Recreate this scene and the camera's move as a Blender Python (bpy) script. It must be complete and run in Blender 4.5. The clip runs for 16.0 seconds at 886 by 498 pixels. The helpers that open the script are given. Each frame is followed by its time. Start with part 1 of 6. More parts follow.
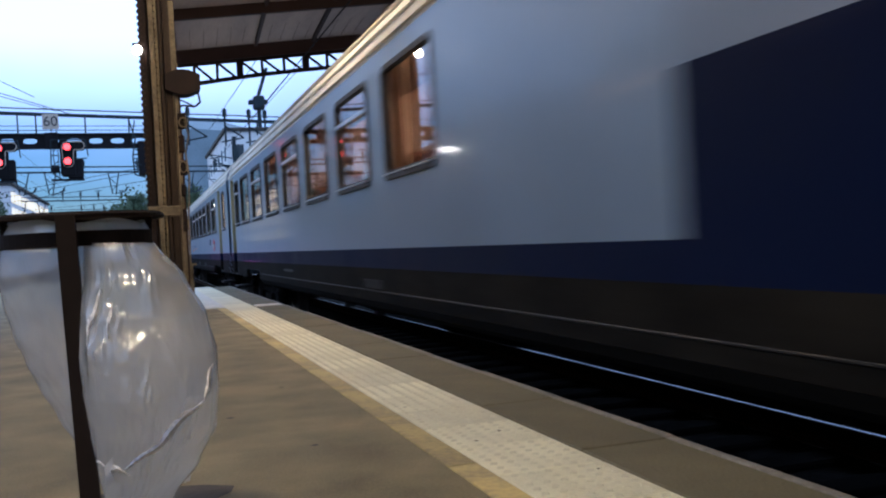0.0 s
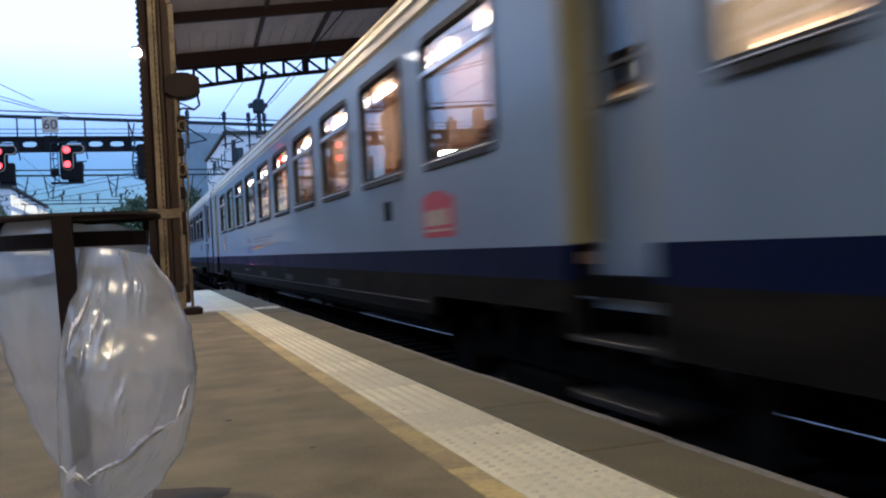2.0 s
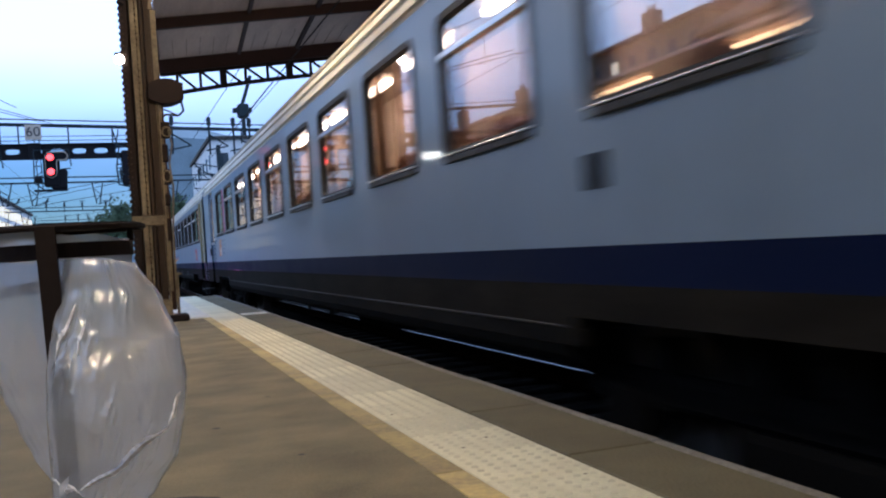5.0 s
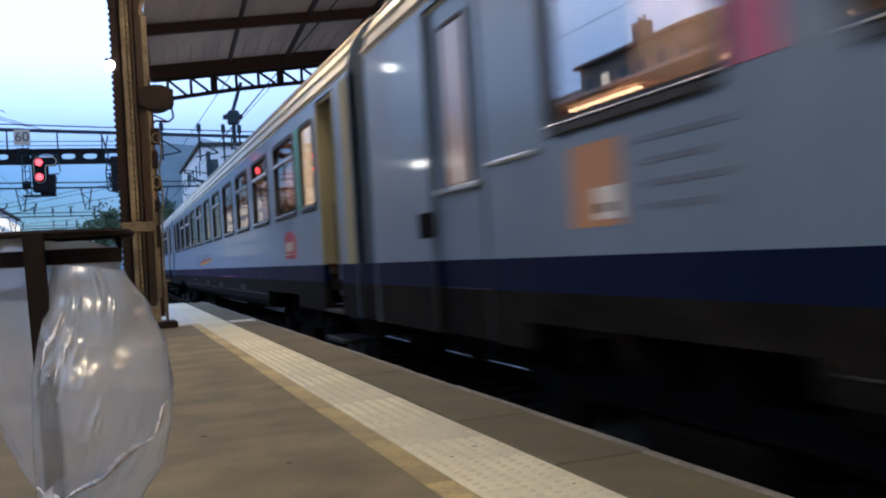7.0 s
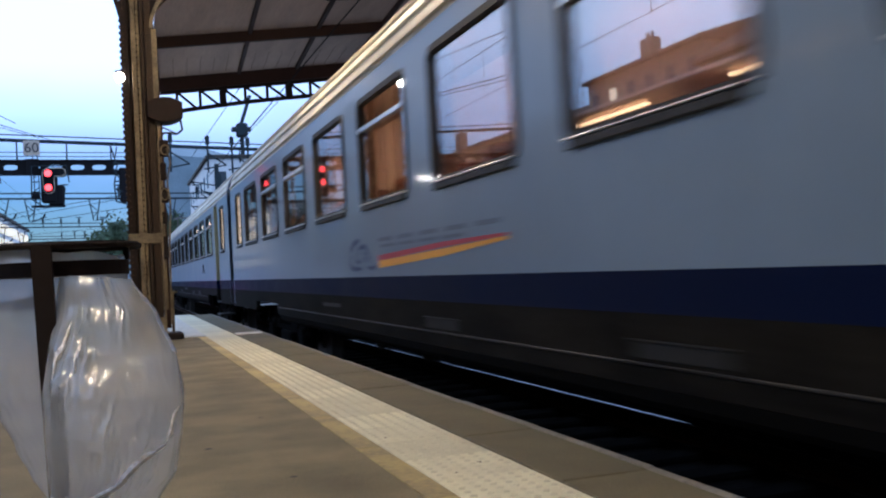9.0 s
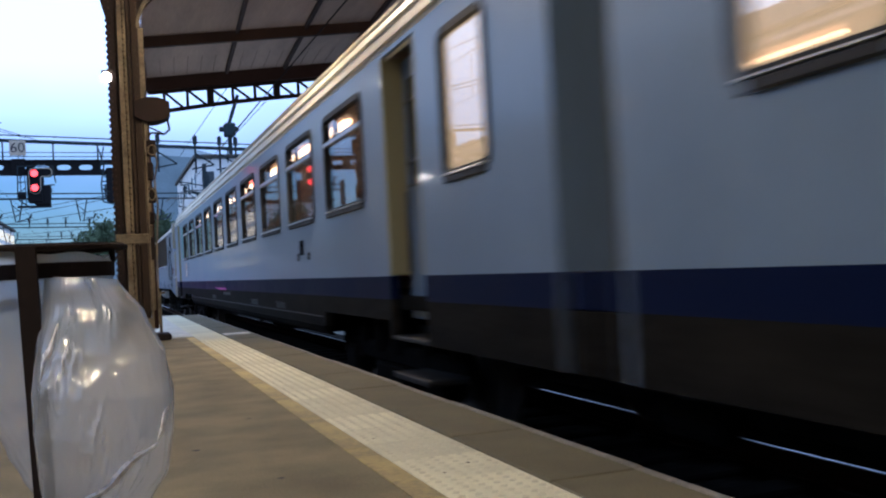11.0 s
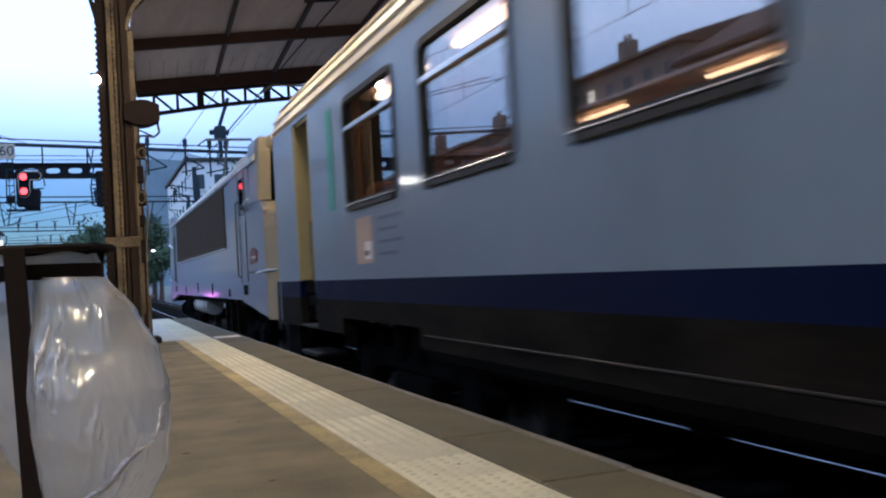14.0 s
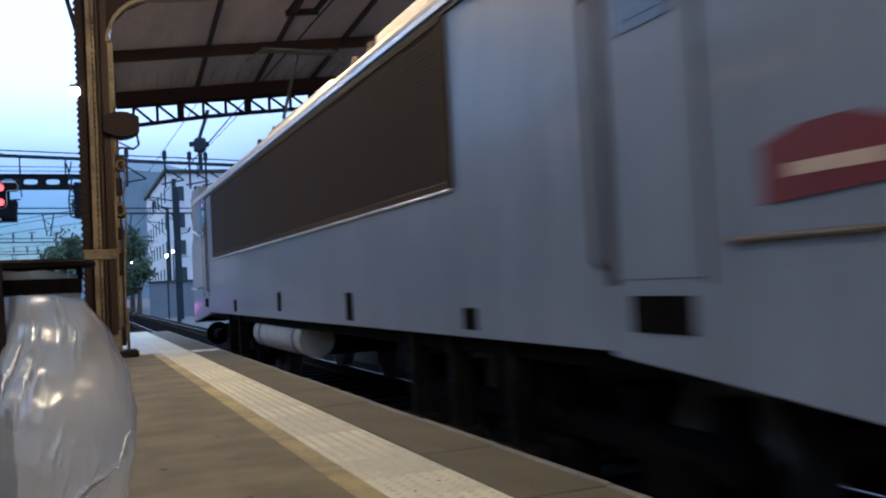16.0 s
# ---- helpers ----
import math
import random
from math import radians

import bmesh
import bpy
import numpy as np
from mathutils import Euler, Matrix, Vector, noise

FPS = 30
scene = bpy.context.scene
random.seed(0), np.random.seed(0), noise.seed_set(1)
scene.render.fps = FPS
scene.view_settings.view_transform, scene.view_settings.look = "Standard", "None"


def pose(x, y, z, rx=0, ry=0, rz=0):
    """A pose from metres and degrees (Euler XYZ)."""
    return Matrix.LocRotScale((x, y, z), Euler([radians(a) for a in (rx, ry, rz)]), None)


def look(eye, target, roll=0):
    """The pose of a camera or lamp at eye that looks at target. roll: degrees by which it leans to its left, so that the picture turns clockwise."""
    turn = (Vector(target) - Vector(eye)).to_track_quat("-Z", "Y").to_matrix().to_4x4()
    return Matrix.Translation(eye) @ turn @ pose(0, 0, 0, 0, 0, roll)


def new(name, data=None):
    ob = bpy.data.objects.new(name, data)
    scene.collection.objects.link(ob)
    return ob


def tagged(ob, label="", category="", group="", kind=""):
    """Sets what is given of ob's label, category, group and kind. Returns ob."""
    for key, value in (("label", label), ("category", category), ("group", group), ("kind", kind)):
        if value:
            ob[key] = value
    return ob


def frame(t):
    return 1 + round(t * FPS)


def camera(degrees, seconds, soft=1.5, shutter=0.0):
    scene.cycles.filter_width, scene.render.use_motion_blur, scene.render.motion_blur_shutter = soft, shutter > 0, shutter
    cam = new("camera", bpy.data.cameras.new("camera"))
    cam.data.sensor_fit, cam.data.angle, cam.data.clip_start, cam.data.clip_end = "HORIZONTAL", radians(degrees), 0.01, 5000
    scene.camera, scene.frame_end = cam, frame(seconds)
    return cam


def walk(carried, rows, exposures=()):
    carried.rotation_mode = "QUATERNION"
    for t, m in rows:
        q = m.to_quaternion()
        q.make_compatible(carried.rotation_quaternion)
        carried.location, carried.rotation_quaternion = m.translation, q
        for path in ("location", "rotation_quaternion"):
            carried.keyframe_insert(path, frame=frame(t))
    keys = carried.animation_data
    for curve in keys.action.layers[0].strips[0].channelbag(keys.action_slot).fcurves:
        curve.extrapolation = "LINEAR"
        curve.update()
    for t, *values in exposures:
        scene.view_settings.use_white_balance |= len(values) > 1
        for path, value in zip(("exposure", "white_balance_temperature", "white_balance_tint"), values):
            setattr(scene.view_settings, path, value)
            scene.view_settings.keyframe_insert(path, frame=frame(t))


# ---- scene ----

cam = camera(51.0, 16.0, soft=2.1, shutter=0.8)
# seconds, x, height, yaw, pitch, roll of the phone held over the platform
ROWS = [
    (0, -0.005, 0.775, -18.031, -0.585, -3.106),
    (0.5, -0.002, 0.775, -18.309, -0.655, -3.134),
    (1, -0.0, 0.776, -18.356, -0.532, -3.135),
    (1.5, -0.002, 0.776, -18.199, -0.59, -3.326),
    (2, 0.001, 0.77, -18.066, -0.373, -3.061),
    (2.5, 0.001, 0.779, -18.602, -0.446, -3.27),
    (3, 0.002, 0.779, -18.942, -0.594, -3.47),
    (3.5, 0.002, 0.778, -18.795, -0.474, -3.538),
    (4, 0.003, 0.778, -18.727, -0.351, -3.696),
    (6.5, 0.004, 0.78, -19.228, -0.043, -3.858),
    (7, 0.004, 0.781, -19.542, 0.179, -3.487),
    (7.5, 0.006, 0.781, -19.278, 0.277, -3.176),
    (8, 0.005, 0.787, -19.238, 1.352, -3.233),
    (8.5, 0.005, 0.785, -19.166, 0.989, -3.034),
    (9, 0.004, 0.783, -19.185, 1.066, -2.957),
    (9.5, 0.006, 0.786, -19.404, 0.987, -2.957),
    (12, 0.008, 0.786, -19.981, 1.086, -3.143),
    (12.5, 0.008, 0.781, -19.976, 1.162, -3.246),
    (13, 0.009, 0.781, -20.246, 1.2, -3.251),
    (13.5, 0.009, 0.782, -20.432, 1.042, -3.277),
    (14, 0.009, 0.781, -20.45, 1.153, -3.228),
    (14.5, 0.013, 0.786, -20.966, 1.309, -3.22),
    (15, 0.004, 0.794, -21.95, 1.825, -3.288),
    (15.5, 0.01, 0.783, -21.78, 1.906, -3.287),
    (16, 0.007, 0.79, -21.712, 1.908, -2.999),
]
walk(cam, [(t, pose(x, 0, z, 90 + p, 0, yaw) @ pose(0, 0, 0, 0, 0, roll)) for t, x, z, yaw, p, roll in ROWS],
     exposures=[(0.0, -0.10, 5480, 13), (16.0, -0.10, 5480, 13)])

# ---------------------------------------------------------------- light
world = bpy.data.worlds.new("dusk_sky")
scene.world = world
world.use_nodes = True
wn, wl = world.node_tree.nodes, world.node_tree.links
wn.clear()
w_out = wn.new("ShaderNodeOutputWorld")
w_bg = wn.new("ShaderNodeBackground")
w_sky = wn.new("ShaderNodeTexSky")
w_sky.sky_type, w_sky.sun_disc = "NISHITA", False
w_sky.sun_elevation, w_sky.sun_rotation = radians(6), radians(-40)
w_sky.air_density, w_sky.dust_density, w_sky.ozone_density = 1.2, 0.6, 3.0
w_tint = wn.new("ShaderNodeMix")
w_tint.data_type, w_tint.blend_type = "RGBA", "MULTIPLY"
w_tint.inputs["Factor"].default_value, w_tint.inputs["B"].default_value = 1.0, (0.50, 1.04, 2.40, 1)
w_tc = wn.new("ShaderNodeTexCoord")
w_map = wn.new("ShaderNodeMapping")
w_map.inputs["Scale"].default_value = (1.2, 1.2, 3.0)
w_noise = wn.new("ShaderNodeTexNoise")
w_noise.inputs["Scale"].default_value, w_noise.inputs["Detail"].default_value = 1.3, 4
w_sep = wn.new("ShaderNodeSeparateXYZ")
w_high = wn.new("ShaderNodeMapRange")
w_high.interpolation_type = "SMOOTHSTEP"
w_high.inputs["From Min"].default_value, w_high.inputs["From Max"].default_value = 0.07, 0.37
w_sum = wn.new("ShaderNodeMath")
w_sum.operation = "MULTIPLY_ADD"
w_sum.inputs[1].default_value = 0.9
w_cloud = wn.new("ShaderNodeMapRange")
w_cloud.inputs["From Min"].default_value, w_cloud.inputs["From Max"].default_value = 0.42, 1.12
w_mix = wn.new("ShaderNodeMix")
w_mix.data_type = "RGBA"
w_mix.inputs["B"].default_value = (11.8, 14.9, 20.2, 1)
w_bg.inputs["Strength"].default_value = 0.10
wl.new(w_tc.outputs["Generated"], w_map.inputs["Vector"])
wl.new(w_tc.outputs["Generated"], w_sep.inputs[0])
wl.new(w_sep.outputs["Z"], w_high.inputs["Value"])
wl.new(w_map.outputs[0], w_noise.inputs["Vector"])
wl.new(w_noise.outputs["Fac"], w_sum.inputs[0])
wl.new(w_high.outputs[0], w_sum.inputs[2])
wl.new(w_sum.outputs[0], w_cloud.inputs["Value"])
wl.new(w_cloud.outputs[0], w_mix.inputs["Factor"])
wl.new(w_sky.outputs["Color"], w_tint.inputs["A"])
wl.new(w_tint.outputs["Result"], w_mix.inputs["A"])
wl.new(w_mix.outputs["Result"], w_bg.inputs["Color"])
wl.new(w_bg.outputs[0], w_out.inputs["Surface"])

sun_data = bpy.data.lights.new("sun", "SUN")
sun_data.energy, sun_data.angle, sun_data.color = 0.15, radians(40), (0.8, 0.9, 1.0)
sun = new("sun", sun_data)
sun.matrix_world = look((0, 0, 50), (40, 26, 30))


def lamp(name, where, target, watts, size, colour):
    data = bpy.data.lights.new(name, "AREA")
    data.shape, data.size, data.energy, data.color = "DISK", size, watts, colour
    ob = new(name, data)
    ob.matrix_world = look(where, target)
    return ob


WARM = (1.0, 0.75, 0.43)
LAMP_Y = (-7.0, 1.0, 9.0)
for y, watts in zip(LAMP_Y, (25, 9, 480)):
    globe = bpy.data.lights.new("canopy_light", "POINT")
    globe.energy, globe.color, globe.shadow_soft_size = watts, WARM, 0.36
    new("canopy_light", globe).location = (1.6, y, 4.30)
lamp("platform_light", (-1.5, 0.6, 5.0), (-1.5, 0.6, 0), 195, 0.30, WARM)

# ---------------------------------------------------------------- materials


def mat(name, colour, rough=0.6, metal=0.0, vary=0.15, scale=3.0, grain=40.0, bump=0.1, stretch=(1, 1, 1), spec=0.5, emit=None, power=0.0, dirt=None, tile_random=0.0, coat=0.0):
    """A procedural surface: base colour varied at two scales, with fine relief."""
    m = bpy.data.materials.new(name)
    m.use_nodes = True
    n, l = m.node_tree.nodes, m.node_tree.links
    b = n["Principled BSDF"]
    b.inputs["Metallic"].default_value = metal
    b.inputs["Specular IOR Level"].default_value = spec
    b.inputs["Coat Weight"].default_value, b.inputs["Coat Roughness"].default_value = coat, 0.07
    tc, mp = n.new("ShaderNodeTexCoord"), n.new("ShaderNodeMapping")
    mp.inputs["Scale"].default_value = stretch
    l.new(tc.outputs["Object"], mp.inputs["Vector"])
    big, fine = n.new("ShaderNodeTexNoise"), n.new("ShaderNodeTexNoise")
    big.inputs["Scale"].default_value, big.inputs["Detail"].default_value = scale, 5
    fine.inputs["Scale"].default_value, fine.inputs["Detail"].default_value = grain, 3
    for t in (big, fine):
        l.new(mp.outputs[0], t.inputs["Vector"])
    add = n.new("ShaderNodeMath")
    add.operation = "MULTIPLY_ADD"
    add.inputs[1].default_value = 0.45
    l.new(fine.outputs["Fac"], add.inputs[0])
    l.new(big.outputs["Fac"], add.inputs[2])
    ramp = n.new("ShaderNodeMapRange")
    ramp.inputs["From Min"].default_value, ramp.inputs["From Max"].default_value = 0.45, 1.0
    l.new(add.outputs[0], ramp.inputs["Value"])
    mix = n.new("ShaderNodeMix")
    mix.data_type = "RGBA"
    lo = dirt if dirt else [c * (1 - vary) for c in colour]
    mix.inputs["A"].default_value = (*lo, 1)
    mix.inputs["B"].default_value = (*[min(1, c * (1 + vary * 0.6)) for c in colour], 1)
    l.new(ramp.outputs[0], mix.inputs["Factor"])
    out = mix.outputs["Result"]
    if tile_random:
        info, hsv, mr = n.new("ShaderNodeObjectInfo"), n.new("ShaderNodeHueSaturation"), n.new("ShaderNodeMapRange")
        mr.inputs["To Min"].default_value, mr.inputs["To Max"].default_value = 1 - tile_random, 1 + tile_random
        l.new(info.outputs["Random"], mr.inputs["Value"])
        l.new(mr.outputs[0], hsv.inputs["Value"])
        l.new(out, hsv.inputs["Color"])
        out = hsv.outputs["Color"]
    l.new(out, b.inputs["Base Color"])
    rr = n.new("ShaderNodeMapRange")
    rr.inputs["To Min"].default_value, rr.inputs["To Max"].default_value = max(0.02, rough - 0.1), min(1, rough + 0.12)
    l.new(add.outputs[0], rr.inputs["Value"])
    l.new(rr.outputs[0], b.inputs["Roughness"])
    if bump:
        bp = n.new("ShaderNodeBump")
        bp.inputs["Strength"].default_value, bp.inputs["Distance"].default_value = bump, 0.01
        l.new(fine.outputs["Fac"], bp.inputs["Height"])
        l.new(bp.outputs[0], b.inputs["Normal"])
    if emit:
        b.inputs["Emission Color"].default_value = (*emit, 1)
        b.inputs["Emission Strength"].default_value = power
    return m


def gloss_by_angle(n, l, r0, power=4.0):
    """Reflectance that grows towards grazing sight, alike on both faces."""
    lw, pw, mr = n.new("ShaderNodeLayerWeight"), n.new("ShaderNodeMath"), n.new("ShaderNodeMapRange")
    lw.inputs["Blend"].default_value = 0.5
    pw.operation = "POWER"
    pw.inputs[1].default_value = power
    mr.inputs["To Min"].default_value, mr.inputs["To Max"].default_value = r0, 0.95
    l.new(lw.outputs["Facing"], pw.inputs[0])
    l.new(pw.outputs[0], mr.inputs["Value"])
    return mr.outputs[0]


def glass_mat(name, tint, r0, rough=0.02, power=4.0):
    m = bpy.data.materials.new(name)
    m.use_nodes = True
    n, l = m.node_tree.nodes, m.node_tree.links
    n.clear()
    out, mix, tr, gl = (n.new(k) for k in ("ShaderNodeOutputMaterial", "ShaderNodeMixShader", "ShaderNodeBsdfTransparent", "ShaderNodeBsdfGlossy"))
    tr.inputs["Color"].default_value = (*tint, 1)
    gl.inputs["Roughness"].default_value = rough
    l.new(gloss_by_angle(n, l, r0, power), mix.inputs[0])
    l.new(tr.outputs[0], mix.inputs[1])
    l.new(gl.outputs[0], mix.inputs[2])
    l.new(mix.outputs[0], out.inputs["Surface"])
    return m


M_ASPHALT = mat("asphalt", (0.196, 0.166, 0.094), 0.85, vary=0.55, scale=2.2, grain=90, bump=0.5)
M_EDGE = mat("edge_stone", (0.122, 0.106, 0.060), 0.8, vary=0.35, scale=2.5, grain=70, bump=0.4, tile_random=0.06)
M_TACTILE = mat("tactile_concrete", (0.66, 0.635, 0.46), 0.75, vary=0.22, scale=3, grain=60, bump=0.25, tile_random=0.12)
M_DOT = mat("darker_tactile_dot", (0.60, 0.575, 0.425), 0.8, vary=0.2, scale=8)
M_NOSING = mat("pale_edge_nosing", (0.21, 0.195, 0.17), 0.75, vary=0.5, scale=3, grain=40, dirt=(0.085, 0.075, 0.06))
M_YELLOW = mat("worn_yellow_paint", (0.46, 0.36, 0.13), 0.75, vary=0.5, scale=2.5, grain=30, bump=0.3, dirt=(0.15, 0.13, 0.095), tile_random=0.2)
M_WHITE_LINE = mat("worn_white_paint", (0.62, 0.60, 0.52), 0.75, vary=0.3, scale=6, grain=40)
M_CURB = mat("platform_wall", (0.05, 0.045, 0.04), 0.9, vary=0.4, scale=2, grain=30, bump=0.4)
# Ballast and sleepers carry the shade under the train in their near-black colour.
M_BALLAST_SHADED = mat("ballast", (0.009, 0.008, 0.0075), 0.95, spec=0.03, vary=0.6, scale=9, grain=30, bump=1.0)
M_GROUND = mat("far_ground", (0.10, 0.10, 0.095), 0.95, vary=0.4, scale=0.15, grain=3)
M_SLEEPER_SHADED = mat("shaded_concrete_sleeper", (0.008, 0.0075, 0.007), 0.95, spec=0.01, vary=0.3)
M_RAIL = mat("polished_rail", (0.50, 0.53, 0.60), 0.34, 1.0, vary=0.1, bump=0)
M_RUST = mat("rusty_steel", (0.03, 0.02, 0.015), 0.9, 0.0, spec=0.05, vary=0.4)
M_BODY = mat("coach_grey_paint", (0.152, 0.212, 0.305), 0.30, spec=0.75, coat=0.22, vary=0.2, scale=1.1, grain=14, bump=0.02, stretch=(1, 1, 0.35))
M_STRIPE = mat("coach_blue_paint", (0.0030, 0.007, 0.032), 0.5, spec=0.04, coat=0.02, vary=0.2, scale=1.2, grain=14, bump=0.02)
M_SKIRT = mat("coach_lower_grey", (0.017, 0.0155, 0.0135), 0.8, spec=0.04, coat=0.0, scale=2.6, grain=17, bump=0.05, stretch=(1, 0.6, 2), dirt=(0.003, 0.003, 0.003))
M_ROOF = mat("coach_roof", (0.74, 0.71, 0.62), 0.5, vary=0.25, scale=1.0, grain=12, bump=0.05)
# Near-black, holding the shade beneath the vehicle floors in the colour.
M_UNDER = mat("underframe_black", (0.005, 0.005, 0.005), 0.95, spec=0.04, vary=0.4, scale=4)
M_STEEL = mat("worn_steel", (0.11, 0.105, 0.10), 0.55, 0.5, vary=0.3)
M_MOULD = mat("dull_moulding", (0.013, 0.013, 0.013), 0.6, 0.0, spec=0.3, vary=0.8, scale=0.6)
M_PLATE = mat("worn_pale_plate", (0.02, 0.02, 0.02), 0.7, spec=0.2, vary=0.5, scale=5)
M_RUBBER = mat("black_rubber", (0.015, 0.015, 0.016), 0.6, vary=0.2)
# Lightened to tan so the bellows look lit between the coaches.
M_BELLOWS = mat("gangway_canvas", (0.15, 0.135, 0.09), 0.8, vary=0.3)
M_ALU = mat("window_aluminium", (0.70, 0.70, 0.70), 0.25, 1.0, vary=0.1, bump=0)
M_PANE = glass_mat("coach_pane", (0.95, 0.90, 0.85), 0.29, power=30.0)
M_DARK_PANE = glass_mat("cab_pane", (0.10, 0.10, 0.12), 0.06)
M_INSIDE = mat("coach_lining", (0.40, 0.295, 0.235), 0.6, vary=0.15)
# Darker copy of the lining; the rear coach's weak light is in its colour.
M_INSIDE_DIM = mat("dim_coach_lining", (0.13, 0.088, 0.064), 0.7, vary=0.2)
M_SEAT = mat("coach_seat_cloth", (0.20, 0.095, 0.06), 0.9, vary=0.2)
M_CURTAIN = mat("tan_curtain_cloth", (0.34, 0.20, 0.12), 0.9, vary=0.2, scale=4)
M_TUBE = mat("lit_tube", (0.9, 0.85, 0.7), 0.5, emit=(1.0, 0.70, 0.42), power=9.0, bump=0)
M_TUBE_BRIGHT = mat("bright_lit_tube", (0.9, 0.85, 0.7), 0.5, emit=(1.0, 0.77, 0.54), power=32.0, bump=0)
M_TUBE_LOW = mat("low_lit_tube", (0.9, 0.85, 0.7), 0.5, emit=(1.0, 0.62, 0.38), power=21.0, bump=0)
M_TUBE_FAR = mat("dim_tube", (0.9, 0.85, 0.7), 0.5, emit=(1.0, 0.62, 0.30), power=5.0, bump=0)
# Frosted and door panes glow themselves, standing in for the light inside.
M_BLIND = mat("frosted_lit_pane", (0.75, 0.68, 0.52), 0.5, emit=(1.0, 0.76, 0.47), power=0.85, bump=0)
M_DOORGLOW = mat("lit_door_pane", (0.7, 0.6, 0.45), 0.3, emit=(1.0, 0.74, 0.45), power=0.55, bump=0)
M_DOORDIM = mat("dim_lit_door_pane", (0.30, 0.24, 0.22), 0.12, emit=(1.0, 0.62, 0.42), power=0.10, bump=0)
# Warm doorway light is put into this yellow, on jambs and a coach corner.
M_DOORWAY = mat("door_edge_warm_light", (0.27, 0.24, 0.13), 0.5, vary=0.15, scale=2)
M_RED = mat("red_sign", (0.42, 0.03, 0.05), 0.4, vary=0.1)
M_DARKRED = mat("dark_red_sign", (0.11, 0.010, 0.015), 0.45, vary=0.3, scale=4)
M_ORANGE = mat("orange_poster", (0.48, 0.24, 0.11), 0.5, vary=0.15)
M_PEACH = mat("pale_peach_poster", (0.50, 0.36, 0.27), 0.5, vary=0.15)
M_WHITE = mat("white_paint", (0.78, 0.78, 0.76), 0.4, vary=0.08)
M_BOARD = mat("weathered_cream_board", (0.46, 0.40, 0.33), 0.6, vary=0.25, scale=3)
M_TEAL = mat("teal_panel", (0.05, 0.30, 0.26), 0.4, vary=0.1)
M_MAGENTA = mat("magenta_strip", (0.45, 0.10, 0.22), 0.4, vary=0.1)
M_FAINT = mat("faint_lettering", (0.12, 0.145, 0.20), 0.45)
M_BLACK = mat("black_marking", (0.03, 0.03, 0.04), 0.5)
M_BLUEMARK = mat("blue_marking", (0.04, 0.06, 0.15), 0.4)
M_YELLOWMARK = mat("amber_marking", (0.75, 0.36, 0.03), 0.45)
M_LOCO = mat("loco_grey_paint", (0.150, 0.190, 0.262), 0.32, spec=0.7, coat=0.16, vary=0.32, scale=1.6, grain=11, bump=0.03, stretch=(1, 1.4, 0.35))
M_LOCO_END = mat("loco_cream_end", (0.29, 0.26, 0.19), 0.5, vary=0.2, scale=1.5)
M_GRILLE = mat("loco_grille", (0.045, 0.028, 0.011), 0.7, 0.0, spec=0.15, vary=0.25, scale=2)
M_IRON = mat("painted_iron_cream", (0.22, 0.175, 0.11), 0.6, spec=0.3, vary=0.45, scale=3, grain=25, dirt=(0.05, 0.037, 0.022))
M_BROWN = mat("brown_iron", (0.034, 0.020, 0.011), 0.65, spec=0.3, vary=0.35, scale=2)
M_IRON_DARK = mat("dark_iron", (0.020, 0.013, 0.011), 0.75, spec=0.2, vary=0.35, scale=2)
M_CEIL = mat("canopy_boards", (0.46, 0.33, 0.265), 0.8, vary=0.25, scale=0.8, grain=9, stretch=(3, 0.3, 1))
M_PURLIN = mat("red_brown_iron", (0.042, 0.021, 0.017), 0.7, spec=0.2, vary=0.35, scale=2)
M_GANTRY = mat("galvanised_gantry", (0.026, 0.037, 0.045), 0.75, 0.0, spec=0.12, vary=0.3)
M_SIGNAL = mat("signal_black", (0.010, 0.010, 0.012), 0.75, spec=0.12)
M_REDLAMP = mat("red_lamp", (0.8, 0.05, 0.03), 0.4, emit=(1.0, 0.05, 0.055), power=5, bump=0)
M_PINKLAMP = mat("pink_lamp", (0.8, 0.1, 0.5), 0.4, emit=(0.9, 0.20, 0.75), power=32, bump=0)
M_WHITELAMP = mat("white_lamp", (0.9, 0.9, 0.8), 0.4, emit=(1.0, 0.90, 0.70), power=60, bump=0)
M_FACADE = mat("white_facade", (0.62, 0.64, 0.66), 0.8, vary=0.12, scale=0.3, grain=4)
M_SLATE = mat("blue_grey_render", (0.15, 0.175, 0.205), 0.85, vary=0.25, scale=0.4, grain=5)
M_BRICK = mat("brown_facade", (0.10, 0.075, 0.065), 0.85, vary=0.25, scale=0.5, grain=5)
M_RENDER = mat("grey_brown_render", (0.19, 0.155, 0.125), 0.85, vary=0.3, scale=0.4, grain=5)
M_TILES = mat("brown_roof_tiles", (0.085, 0.055, 0.042), 0.85, vary=0.35, scale=0.8, grain=6, stretch=(1, 1, 3), bump=0.3)
M_WOODED = mat("wooded_hill", (0.035, 0.050, 0.050), 0.95, spec=0.1, vary=0.6, scale=0.12, grain=0.9, bump=0.6)
M_TANK = mat("pale_tank_paint", (0.44, 0.44, 0.42), 0.5, vary=0.25, scale=3)
M_WINDOW_FAR = mat("far_window", (0.04, 0.05, 0.06), 0.15)
M_LITWIN = mat("lit_window", (0.8, 0.7, 0.5), 0.5, emit=(1.0, 0.82, 0.55), power=1.0, bump=0)
M_LEAF = mat("leaves", (0.045, 0.075, 0.035), 0.8, vary=0.5, scale=2)
M_BARK = mat("bark", (0.08, 0.06, 0.045), 0.9, vary=0.3)
